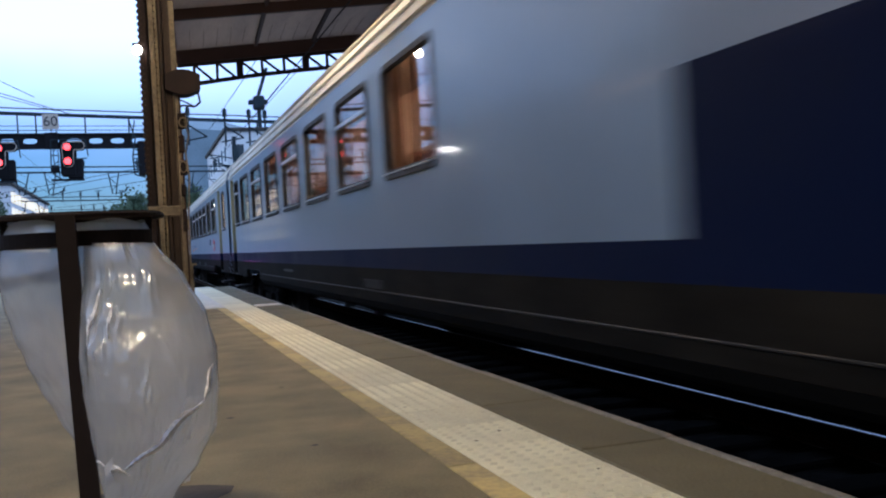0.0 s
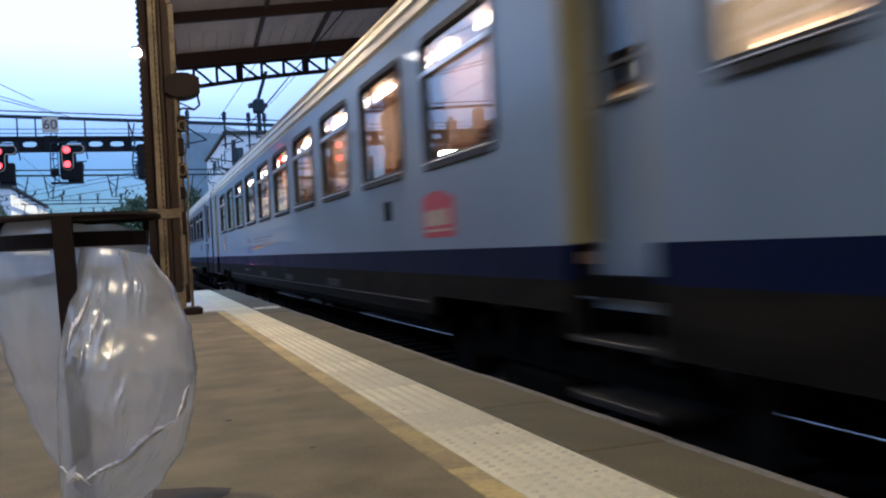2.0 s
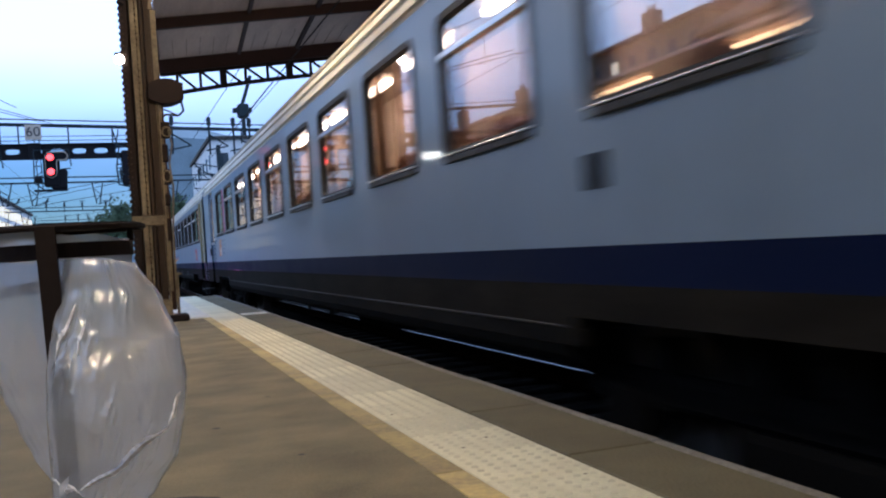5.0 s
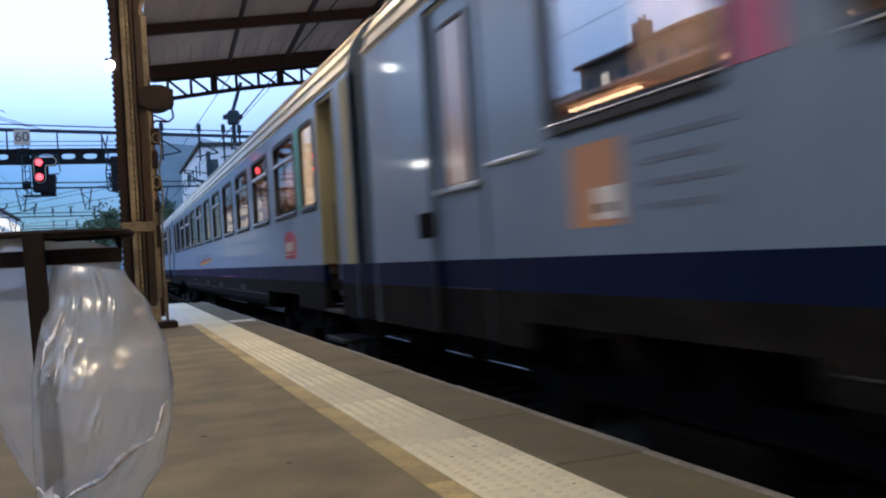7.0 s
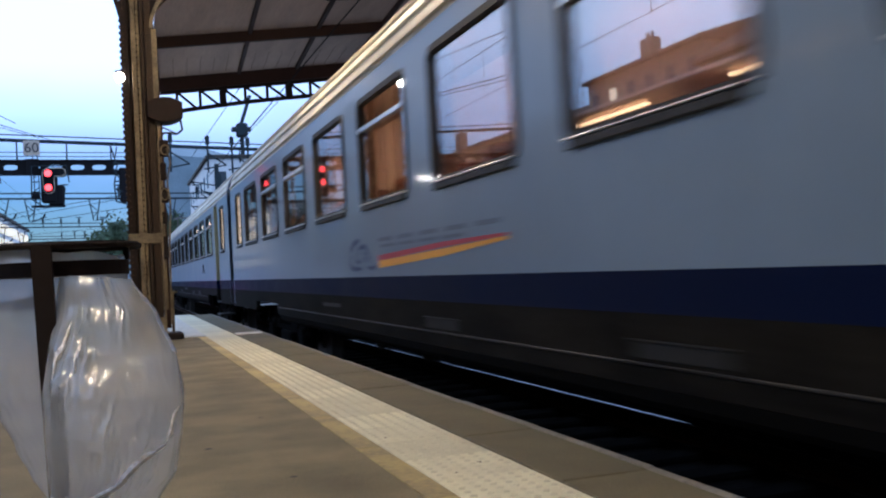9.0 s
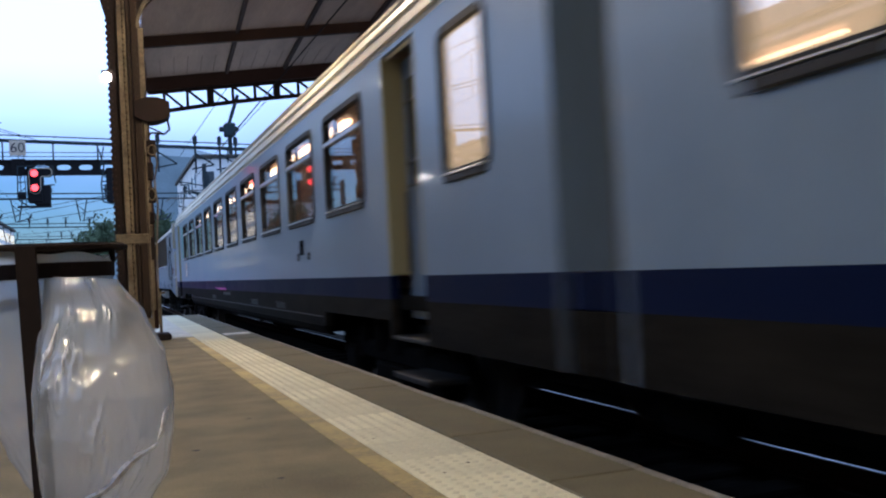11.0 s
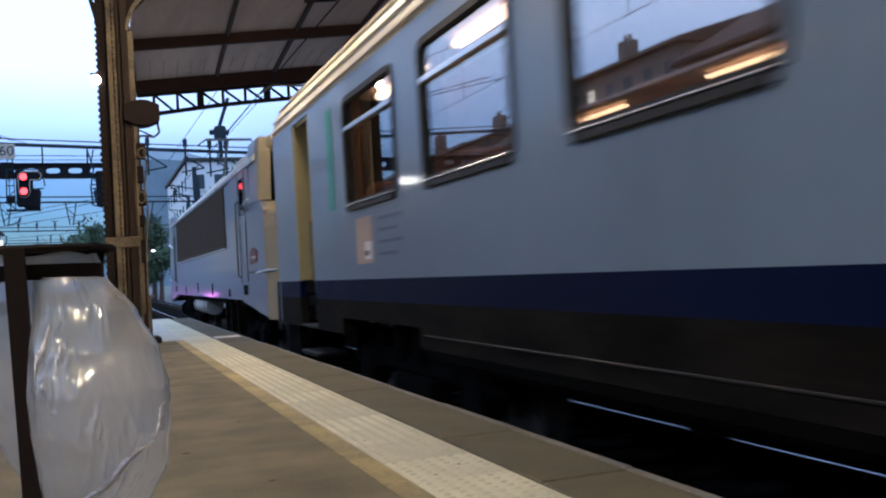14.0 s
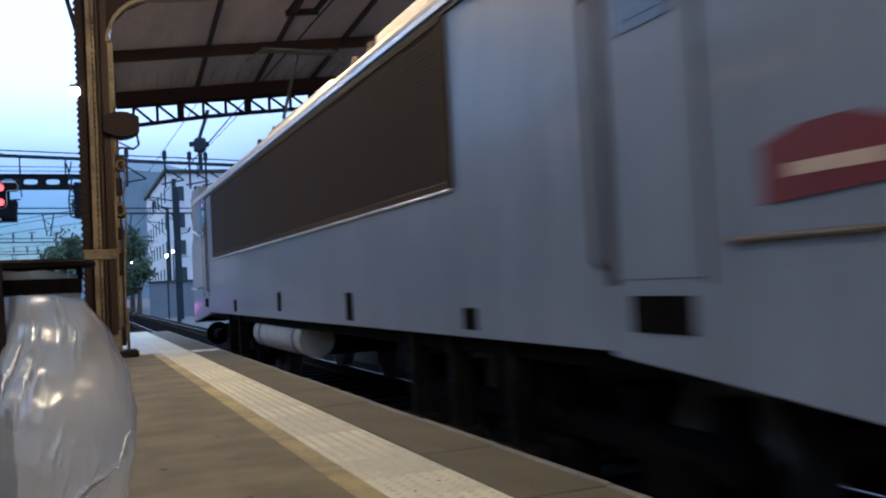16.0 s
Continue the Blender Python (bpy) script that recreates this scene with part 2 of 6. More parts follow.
# Distance haze is mixed into this blue-grey colour.
M_HILL = mat("hazed_far_hill", (0.15, 0.20, 0.235), 0.9, vary=0.3, scale=0.05, grain=1)


def bag_mat(name, lo, hi):
    m = bpy.data.materials.new(name)
    m.use_nodes = True
    n, l = m.node_tree.nodes, m.node_tree.links
    n.clear()
    out, mix, mix2, mix3 = n.new("ShaderNodeOutputMaterial"), n.new("ShaderNodeMixShader"), n.new("ShaderNodeMixShader"), n.new("ShaderNodeMixShader")
    tr, gl, tl, df = (n.new(k) for k in ("ShaderNodeBsdfTransparent", "ShaderNodeBsdfGlossy", "ShaderNodeBsdfTranslucent", "ShaderNodeBsdfDiffuse"))
    df.inputs["Color"].default_value = (0.84, 0.89, 0.95, 1)
    tl.inputs["Color"].default_value = (0.82, 0.87, 0.95, 1)
    tr.inputs["Color"].default_value = (0.96, 0.96, 0.97, 1)
    gl.inputs["Roughness"].default_value = 0.21
    tc, no, bp = n.new("ShaderNodeTexCoord"), n.new("ShaderNodeTexNoise"), n.new("ShaderNodeBump")
    no.inputs["Scale"].default_value, no.inputs["Detail"].default_value, no.inputs["Distortion"].default_value = 4.0, 1.0, 0.8
    bp.inputs["Strength"].default_value, bp.inputs["Distance"].default_value = 0.16, 0.03
    l.new(tc.outputs["Object"], no.inputs["Vector"])
    vo, mp, ad = n.new("ShaderNodeTexVoronoi"), n.new("ShaderNodeMapping"), n.new("ShaderNodeMath")
    vo.inputs["Scale"].default_value = 9.0
    mp.inputs["Scale"].default_value = (1.0, 1.0, 0.45)
    ad.operation = "MULTIPLY_ADD"
    ad.inputs[1].default_value = 0.06
    l.new(tc.outputs["Object"], mp.inputs["Vector"])
    l.new(mp.outputs[0], vo.inputs["Vector"])
    l.new(vo.outputs["Distance"], ad.inputs[0])
    l.new(no.outputs["Fac"], ad.inputs[2])
    fi, pa, pm, ml, sm = n.new("ShaderNodeTexNoise"), n.new("ShaderNodeTexNoise"), n.new("ShaderNodeMapRange"), n.new("ShaderNodeMath"), n.new("ShaderNodeMath")
    fi.inputs["Scale"].default_value, fi.inputs["Detail"].default_value, fi.inputs["Distortion"].default_value = 34.0, 2, 2.0
    pa.inputs["Scale"].default_value, pa.inputs["Detail"].default_value = 5.5, 1
    pm.inputs["From Min"].default_value, pm.inputs["From Max"].default_value = 0.40, 0.62
    ml.operation, sm.operation = "MULTIPLY", "MULTIPLY_ADD"
    sm.inputs[1].default_value = 1.7
    l.new(mp.outputs[0], fi.inputs["Vector"])
    l.new(tc.outputs["Object"], pa.inputs["Vector"])
    l.new(pa.outputs["Fac"], pm.inputs["Value"])
    l.new(fi.outputs["Fac"], ml.inputs[0])
    l.new(pm.outputs[0], ml.inputs[1])
    l.new(ml.outputs[0], sm.inputs[0])
    l.new(ad.outputs[0], sm.inputs[2])
    l.new(sm.outputs[0], bp.inputs["Height"])
    for s in (gl, df):
        l.new(bp.outputs[0], s.inputs["Normal"])
    mix3.inputs[0].default_value = 0.6
    l.new(df.outputs[0], mix3.inputs[1])
    l.new(tl.outputs[0], mix3.inputs[2])
    haze = n.new("ShaderNodeMapRange")
    haze.inputs["To Min"].default_value, haze.inputs["To Max"].default_value = lo, hi
    l.new(no.outputs["Fac"], haze.inputs["Value"])
    l.new(haze.outputs[0], mix.inputs[0])
    l.new(tr.outputs[0], mix.inputs[1])
    l.new(mix3.outputs[0], mix.inputs[2])
    l.new(gloss_by_angle(n, l, 0.12, 4.5), mix2.inputs[0])
    l.new(mix.outputs[0], mix2.inputs[1])
    l.new(gl.outputs[0], mix2.inputs[2])
    l.new(mix2.outputs[0], out.inputs["Surface"])
    return m


M_CREASE_SHINE = mat("film_crease_highlight", (0.80, 0.80, 0.86), 0.2, vary=0.35, scale=60, grain=140, bump=0.3)
M_BAG = bag_mat("clear_bag_plastic", 0.30, 0.52)
M_BAG_EDGE = bag_mat("gathered_bag_plastic", 0.65, 0.95)

# ---------------------------------------------------------------- mesh helpers


class Shape:
    """Collects boxes, bars and sheets of one part."""

    def __init__(self):
        self.v, self.f = [], []

    def add(self, verts, faces):
        k = len(self.v)
        self.v += [tuple(p) for p in verts]
        self.f += [tuple(i + k for i in q) for q in faces]
        return self

    def box(self, x0, x1, y0, y1, z0, z1, c=0.0):
        """A box; c is the chamfer of its edges."""
        if not c:
            vs = [(x, y, z) for z in (z0, z1) for y in (y0, y1) for x in (x0, x1)]
            return self.add(vs, [(0, 2, 3, 1), (4, 5, 7, 6), (0, 1, 5, 4), (2, 6, 7, 3), (0, 4, 6, 2), (1, 3, 7, 5)])
        bm = bmesh.new()
        bmesh.ops.create_cube(bm, size=1)
        for w in bm.verts:
            w.co = Vector(((x0 + x1) / 2 + w.co.x * (x1 - x0), (y0 + y1) / 2 + w.co.y * (y1 - y0), (z0 + z1) / 2 + w.co.z * (z1 - z0)))
        bmesh.ops.bevel(bm, geom=bm.edges[:], offset=c, segments=1, affect="EDGES")
        bm.verts.index_update()
        self.add([w.co[:] for w in bm.verts], [[w.index for w in q.verts] for q in bm.faces])
        bm.free()
        return self

    def bar(self, a, b, r, n=8, r2=None):
        """A round bar from a to b."""
        a, b = Vector(a), Vector(b)
        d = (b - a).normalized()
        u = d.orthogonal().normalized()
        w = d.cross(u)
        r2 = r if r2 is None else r2
        ring = [u * math.cos(2 * math.pi * i / n) + w * math.sin(2 * math.pi * i / n) for i in range(n)]
        vs = [a + q * r for q in ring] + [b + q * r2 for q in ring]
        fs = [(i, (i + 1) % n, n + (i + 1) % n, n + i) for i in range(n)]
        return self.add(vs, fs + [tuple(range(n))[::-1], tuple(range(n, 2 * n))])

    def beam(self, a, b, w, h):
        """A square beam from a to b, w wide and h high."""
        a, b = Vector(a), Vector(b)
        d = (b - a).normalized()
        side = d.cross(Vector((0, 0, 1)))
        side = (Vector((1, 0, 0)) if side.length < 1e-3 else side.normalized())
        up = side.cross(d)
        o = [side * sx * w / 2 + up * sz * h / 2 for sx, sz in ((-1, -1), (1, -1), (1, 1), (-1, 1))]
        return self.add([a + q for q in o] + [b + q for q in o], [(3, 2, 1, 0), (4, 5, 6, 7), (0, 1, 5, 4), (1, 2, 6, 5), (2, 3, 7, 6), (3, 0, 4, 7)])

    def tube(self, points, r, n=8):
        """A round tube along points."""
        for a, b in zip(points, points[1:]):
            self.bar(a, b, r, n)
        return self

    def extrude(self, section, y0, y1, caps=True):
        """A closed section of (x, z) points run along y."""
        n = len(section)
        self.add([(x, y0, z) for x, z in section] + [(x, y1, z) for x, z in section],
                 [(i, (i + 1) % n, n + (i + 1) % n, n + i) for i in range(n)] + ([tuple(range(n))[::-1], tuple(range(n, 2 * n))] if caps else []))
        return self

    def mesh(self, name, material, smooth=False):
        me = bpy.data.meshes.new(name)
        me.from_pydata(self.v, [], self.f)
        me.validate()
        bm = bmesh.new()
        bm.from_mesh(me)
        bmesh.ops.recalc_face_normals(bm, faces=bm.faces[:])
        bm.to_mesh(me)
        bm.free()
        me.materials.append(material)
        if smooth:
            me.shade_smooth()
            me.set_sharp_from_angle(angle=radians(35))
        return me


def part(name, shape, material, parent=None, label="", smooth=False, at=None):
    """One mesh object under a thing or a part."""
    me = shape if isinstance(shape, bpy.types.Mesh) else shape.mesh(name, material, smooth)
    ob = new(name, me)
    ob.parent = parent
    if at is not None:
        ob.location = at
    if label:
        ob["label"] = label
    return ob


def thing(name, label, category, group="", kind="", at=(0, 0, 0), turn=0):
    return tagged_at(new(name), label, category, group, kind, at, turn)


def tagged_at(ob, label, category, group, kind, at, turn):
    ob.matrix_world = pose(*at, 0, 0, turn)
    return tagged(ob, label, category, group, kind)


def setting(name, shape, material, label, category, smooth=False):
    return tagged(part(name, shape, material, smooth=smooth), label, category, kind="structure")

# ---------------------------------------------------------------- platform, track, ground
RAIL_Z, TRACK_X = -0.55, 3.42
P0, P1 = -24.0, 21.0          # the platform's ends along the track

ground = setting("ground", Shape().box(-400, 400, -200, 900, RAIL_Z - 0.7, RAIL_Z - 0.42), M_GROUND, "dark flat railway ground reaching the horizon", "ground")
setting("ballast_bed", Shape().extrude([(1.95, -0.95), (5.6, -0.95), (5.2, -0.74), (2.0, -0.74)], -40, 260), M_BALLAST_SHADED, "stone ballast coloured near-black for shade under the train", "ballast")
setting("ballast_bed_2", Shape().extrude([(-16, -0.95), (-3.9, -0.95), (-4.1, -0.76), (-15.6, -0.76)], 24, 260), M_BALLAST_SHADED, "dark stone ballast of the further tracks", "ballast")
setting("pavement", Shape().box(-3.6, 0.948, P0, P1 + 14, -0.9, 0.0), M_ASPHALT, "worn brown-grey asphalt station platform", "platform")
setting("pavement_core", Shape().box(0.948, 1.60, P0, P1, -0.9, -0.05).box(1.60, 1.80, P0, P1, -0.9, -0.13), M_CURB, "dark masonry platform wall beside the track", "platform wall")


def rail_pair(x, y0, y1):
    track = thing("railway_track", "polished steel rails on concrete sleepers in ballast", "track", "station tracks", "structure")
    for side in (-0.75, 0.75):
        s = Shape()
        c = x + side
        s.extrude([(c - 0.07, -0.70), (c + 0.07, -0.70), (c + 0.07, -0.685), (c + 0.012, -0.67), (c + 0.012, -0.59), (c - 0.012, -0.59), (c - 0.012, -0.67), (c - 0.07, -0.685)], y0, y1)
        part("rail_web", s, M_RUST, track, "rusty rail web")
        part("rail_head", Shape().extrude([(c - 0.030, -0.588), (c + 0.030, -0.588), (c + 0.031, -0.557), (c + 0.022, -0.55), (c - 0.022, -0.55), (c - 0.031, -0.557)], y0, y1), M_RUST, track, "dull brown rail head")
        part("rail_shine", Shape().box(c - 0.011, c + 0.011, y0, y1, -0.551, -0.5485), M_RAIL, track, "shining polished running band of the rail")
    me = Shape().box(x - 1.2, x + 1.2, -0.13, 0.13, -0.80, -0.695, 0.02).mesh("sleeper", M_SLEEPER_SHADED)
    y = y0
    while y < min(y1, 75):
        part("sleeper", me, None, track, at=(0, y, 0))
        y += 0.6
    return track


rail_pair(TRACK_X, -30, 250)
rail_pair(-6.2, 24, 250)
rail_pair(-10.4, 24, 250)

# edge stones, tactile tiles, yellow strip: each piece laid on the platform
pave = bpy.data.objects["pavement"]
kerb_me = Shape().box(-0.19, 0.19, 0.0015, 0.9985, -0.16, 0.0, 0.006).mesh("edge_stone", M_EDGE)
for i in range(int(P1 - P0)):
    part("edge_stone", kerb_me, None, pave, at=(1.64, P0 + i, 0.002 + 0.003 * math.sin(i * 2.1)))


def tactile_tile():
    s = Shape().box(-0.187, 0.187, 0.003, 0.417, -0.05, 0.004, 0.004)
    plain = len(s.f)
    for i in range(6):
        for j in range(7):
            x, y = -0.15 + 0.06 * i, 0.03 + 0.06 * j
            top = [(x + 0.011 * math.cos(a), y + 0.011 * math.sin(a), 0.0085) for a in (0.4, 1.97, 3.54, 5.11)]
            low = [(x + 0.019 * math.cos(a), y + 0.019 * math.sin(a), 0.003) for a in (0.4, 1.97, 3.54, 5.11)]
            s.add(low + top, [(4, 5, 6, 7)] + [(k, (k + 1) % 4, 4 + (k + 1) % 4, 4 + k) for k in range(4)])
    me = s.mesh("tactile_tile", M_TACTILE)
    me.materials.append(M_DOT)
    for q in me.polygons:
        q.material_index = 1 if q.index >= plain and q.center.z > 0.0055 else 0
    return me


tile_me = tactile_tile()
plain_me = Shape().box(-0.187, 0.187, 0.003, 0.417, -0.05, 0.005, 0.004).mesh("tactile_tile", M_TACTILE)
for i in range(84):
    y = -14.0 + 0.42 * i
    part("tactile_tile", tile_me if y < 12 else plain_me, None, pave, at=(1.245, y, 0.0))
strip_me = Shape().box(-0.025, 0.079, 0.004, 0.996, -0.06, 0.003, 0.002).mesh("yellow_strip", M_YELLOW)
for i in range(int(P1 - P0)):
    part("yellow_strip", strip_me, None, pave, at=(0.975, P0 + i, 0.0))
nose_me = Shape().box(-0.018, 0.018, 0.002, 0.998, -0.03, 0.004, 0.004).mesh("edge_nosing", M_NOSING)
for i in range(int(P1 - P0)):
    part("edge_nosing", nose_me, None, pave, at=(1.814, P0 + i, 0.004 + 0.003 * math.sin(i * 2.1)))
setting("platform_line", Shape().box(1.455, 1.80, 12.8, 13.15, 0.0, 0.010), M_WHITE_LINE, "worn white bar painted across the platform edge", "marking")
setting("platform_line_2", Shape().box(0.55, 1.06, 13.0, 20.8, 0.0, 0.009), M_WHITE_LINE, "pale worn paving at the platform end", "marking")
patch = Shape()
patch.add([(-0.10 + 0.33 * math.cos(a) * (1 + 0.15 * math.sin(3 * a)), 3.05 + 0.20 * math.sin(a), 0.003) for a in [k * math.pi / 8 for k in range(16)]], [tuple(range(16))])
setting("platform_patch", patch, M_CURB, "dark oily stain on the asphalt", "stain")

for k, (x, y, r) in enumerate(((1.30, 3.42, 0.010), (1.16, 3.30, 0.007), (1.12, 4.15, 0.008), (1.36, 2.7, 0.007), (0.6, 3.6, 0.015), (0.35, 4.4, 0.02), (0.7, 5.2, 0.015), (0.2, 6.1, 0.02))):
    spot = Shape().add([(x + r * (1 + 0.3 * math.sin(3 * a + k)) * math.cos(a), y + r * math.sin(a), 0.010 if x > 1 else 0.003) for a in [q * math.pi / 6 for q in range(12)]], [tuple(range(12))])
    setting("platform_spot_%d" % (k + 1), spot, M_CURB, "small dark gum spot trodden onto the platform", "stain")

# ---------------------------------------------------------------- canopy


def ceil_z(x):
    return 5.28 + 0.10 * (x - 1.4)


CANOPY_Y1 = 21.5
can = Shape()
can.add([(0.2, -24, ceil_z(0.2)), (9.0, -24, ceil_z(9)), (9.6, CANOPY_Y1, ceil_z(9.6)), (0.8, CANOPY_Y1, ceil_z(0.8)),
         (0.2, -24, ceil_z(0.2) + 0.12), (9.0, -24, ceil_z(9) + 0.12), (9.6, CANOPY_Y1, ceil_z(9.6) + 0.12), (0.8, CANOPY_Y1, ceil_z(0.8) + 0.12)],
        [(0, 1, 2, 3), (4, 7, 6, 5), (0, 4, 5, 1), (1, 5, 6, 2), (2, 6, 7, 3), (3, 7, 4, 0)])
setting("ceiling", can, M_CEIL, "brown boarded underside of the station canopy", "canopy")
left = Shape()
left.add([(-5.5, -24, 5.75), (0.2, -24, 5.16), (0.2, 14.2, 5.16), (-5.5, 14.2, 5.75), (-5.5, -24, 5.87), (0.2, -24, 5.28), (0.2, 14.2, 5.28), (-5.5, 14.2, 5.87)],
         [(0, 1, 2, 3), (4, 7, 6, 5), (0, 4, 5, 1), (1, 5, 6, 2), (2, 6, 7, 3), (3, 7, 4, 0)])
setting("ceiling_2", left, M_CEIL, "brown boarded underside of the canopy over the platform", "canopy")
# Slab and walls are added, unseen, to keep stray light off the train.
setting("opposite_slab", Shape().box(5.2, 9.6, P0, P1, -0.95, 0.0, 0.02), M_CURB, "dark slab added opposite to block bright ground under the train", "platform")
setting("light_block_east", Shape().box(16.0, 16.5, -24.5, 40, -1, 2.9), M_BRICK, "plain unseen wall added to block light below the train", "wall")
setting("light_block_south", Shape().box(-60, 30, -25.2, -24.5, -1, 9), M_BRICK, "plain unseen brick wall added behind to block sky light", "wall")


def can_x(x, y):
    """x of a line that runs with the canopy and passes x at y = 21."""
    return x - (21 - y) * 0.062


frame_t = thing("canopy_ironwork", "dark riveted iron beams of the station canopy", "ironwork")
for y in (21.3, 17.6, 13.9, 10.2, 6.5, 2.8, -0.9, -4.6, -8.3):
    part("cross_beam", Shape().beam((can_x(0.9, y), y, ceil_z(0.7) - 0.10), (can_x(9.4, y), y - 0.2, ceil_z(9.2) - 0.10), 0.10 if y < 21 else 0.16, 0.2 if y < 21 else 0.34), M_PURLIN, frame_t)
for x in (0.95, 2.7, 4.0, 5.3, 6.6, 7.9, 9.2):
    part("purlin", Shape().beam((can_x(x, -12), -12, ceil_z(x) - 0.05), (can_x(x, 21), 21, ceil_z(x) - 0.05), 0.07, 0.1), M_PURLIN, frame_t)
for i in range(30):
    x = 1.0 + 0.28 * i
    part("board_joint", Shape().beam((can_x(x, -6), -6, ceil_z(x) - 0.006), (can_x(x, 21), 21, ceil_z(x) - 0.006), 0.006, 0.008), M_PURLIN, frame_t)
part("hatch_frame", Shape().beam((3.55, 12.2, ceil_z(3.6) - .04), (3.55, 15.4, ceil_z(3.6) - .04), .06, .09).beam((4.0, 12.2, ceil_z(4) - .04), (4.0, 15.4, ceil_z(4) - .04), .06, .09).beam((3.5, 15.4, ceil_z(3.6) - .05), (4.05, 15.35, ceil_z(4) - .05), .08, .1), M_IRON_DARK, frame_t)

truss = thing("canopy_truss", "dark lattice iron truss closing the canopy end", "truss")
TY = 21.3


def tz(x):
    return 4.53 + 0.125 * (x - 1.4) + 0.03 * math.sin((x - 1.4) * 1.0)


part("top_chord", Shape().beam((1.0, TY, 4.93), (9.4, TY, 5.77), 0.1, 0.09), M_IRON_DARK, truss)
for k in range(16):
    x = 1.35 + k * 0.5
    part("bottom_chord", Shape().beam((x, TY, tz(x)), (x + 0.5, TY, tz(x + 0.5)), 0.1, 0.08), M_IRON_DARK, truss)
    wide = 0.14 if k % 3 == 2 else 0.06
    part("post", Shape().beam((x, TY, tz(x)), (x, TY, 4.97 + 0.1 * (x - 1.4)), wide, wide), M_IRON_DARK, truss)
    part("diagonal", Shape().beam((x, TY, 4.96 + 0.1 * (x - 1.4)), (x + 0.42, TY, tz(x + 0.42)), 0.05, 0.05), M_IRON_DARK, truss)
    if k > 8:
        part("diagonal", Shape().beam((x + 0.42, TY, 4.96 + 0.1 * (x - 1.0)), (x, TY, tz(x)), 0.05, 0.05), M_IRON_DARK, truss)

# riveted column with its curved bracket
CY = 13.0
column = thing("iron_column", "cream-painted riveted iron column carrying the canopy, with curved bracket", "column", at=(0.33, CY, 0))
# Column's light and shade are put into the cream, brown and dark plate colours.
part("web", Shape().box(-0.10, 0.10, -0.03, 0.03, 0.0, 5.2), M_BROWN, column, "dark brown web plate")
part("flange", Shape().box(-0.115, -0.10, -0.16, 0.16, 0.0, 5.2, 0.003), M_IRON_DARK, column, "flange plate coloured dark for its shaded side")
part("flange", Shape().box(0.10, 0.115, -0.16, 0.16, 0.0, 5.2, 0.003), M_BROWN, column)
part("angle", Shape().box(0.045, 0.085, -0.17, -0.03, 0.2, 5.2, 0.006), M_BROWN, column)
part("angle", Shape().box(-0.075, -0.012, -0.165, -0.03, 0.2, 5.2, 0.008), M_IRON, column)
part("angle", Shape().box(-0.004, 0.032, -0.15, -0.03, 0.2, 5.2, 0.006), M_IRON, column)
riv = Shape()
for k in range(60):
    z = 0.3 + k * 0.082
    for x in (-0.165, 0.165):
        riv.bar((x, -0.168, z), (x, -0.150, z), 0.012, 6)
    riv.bar((-0.218, -0.14, z), (-0.199, -0.14, z), 0.020, 6, 0.026)
    riv.bar((0.0, -0.172, z), (0.0, -0.15, z), 0.010, 6)
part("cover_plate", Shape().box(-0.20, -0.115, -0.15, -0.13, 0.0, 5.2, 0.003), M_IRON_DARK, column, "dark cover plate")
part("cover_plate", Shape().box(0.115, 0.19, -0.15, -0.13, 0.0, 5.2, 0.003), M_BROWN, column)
tagged(part("rivets", riv, M_BROWN, column), kind="stuff")
part("foot", Shape().box(-0.27, 0.27, -0.22, 0.22, 0.0, 0.10, 0.02).box(-0.22, 0.22, -0.19, 0.19, 0.10, 0.30, 0.02), M_IRON, column)
part("collar", Shape().box(-0.21, 0.21, -0.18, 0.05, 1.28, 1.42, 0.015), M_IRON, column)
arc = [(0.19 + 0.62 * (1 - math.cos(a)), -0.1, 4.15 + 0.62 * math.sin(a)) for a in [k * math.pi / 16 for k in range(9)]]
arc = [(0.19, -0.1, 0.4)] + arc + [(1.6, -0.1, 4.83), (2.6, -0.1, 5.2)]
br = Shape()
for a, b in zip(arc, arc[1:]):
    br.beam(a, b, 0.14, 0.045)
part("bracket", br, M_IRON, column)
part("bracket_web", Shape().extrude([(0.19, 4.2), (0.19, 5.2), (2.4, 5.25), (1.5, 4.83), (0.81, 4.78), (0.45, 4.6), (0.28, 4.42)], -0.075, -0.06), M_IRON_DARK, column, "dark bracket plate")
lb = Shape()
pts_l = [(-0.165, -0.168, 4.2), (-0.30, -0.168, 4.75), (-0.75, -0.168, 4.95)]
for a, b in zip(pts_l, pts_l[1:]):
    lb.beam(a, b, 0.1, 0.05)
part("side_bracket", lb, M_IRON_DARK, column)
part("conduit", Shape().tube([(0.215, -0.16, 0.05), (0.215, -0.16, 3.0), (0.26, -0.2, 3.3)], 0.014, 6), M_IRON, column)

# fittings on the column
post_lamp = thing("column_lamp", "small bright white floodlight on the iron column", "lamp", at=(0.13, CY - 0.1, 3.5))
part("housing", Shape().box(-0.09, 0.02, -0.05, 0.08, -0.02, 0.08, 0.012), M_IRON_DARK, post_lamp)
part("lens", Shape().bar((-0.03, -0.075, -0.02), (-0.03, -0.048, -0.02), 0.062, 16), M_WHITELAMP, post_lamp, "glowing lamp glass")
speaker = thing("loudspeaker_box", "dark rounded loudspeaker box on a looped bracket", "loudspeaker", at=(0.70, CY - 0.1, 3.05))
sb = Shape()
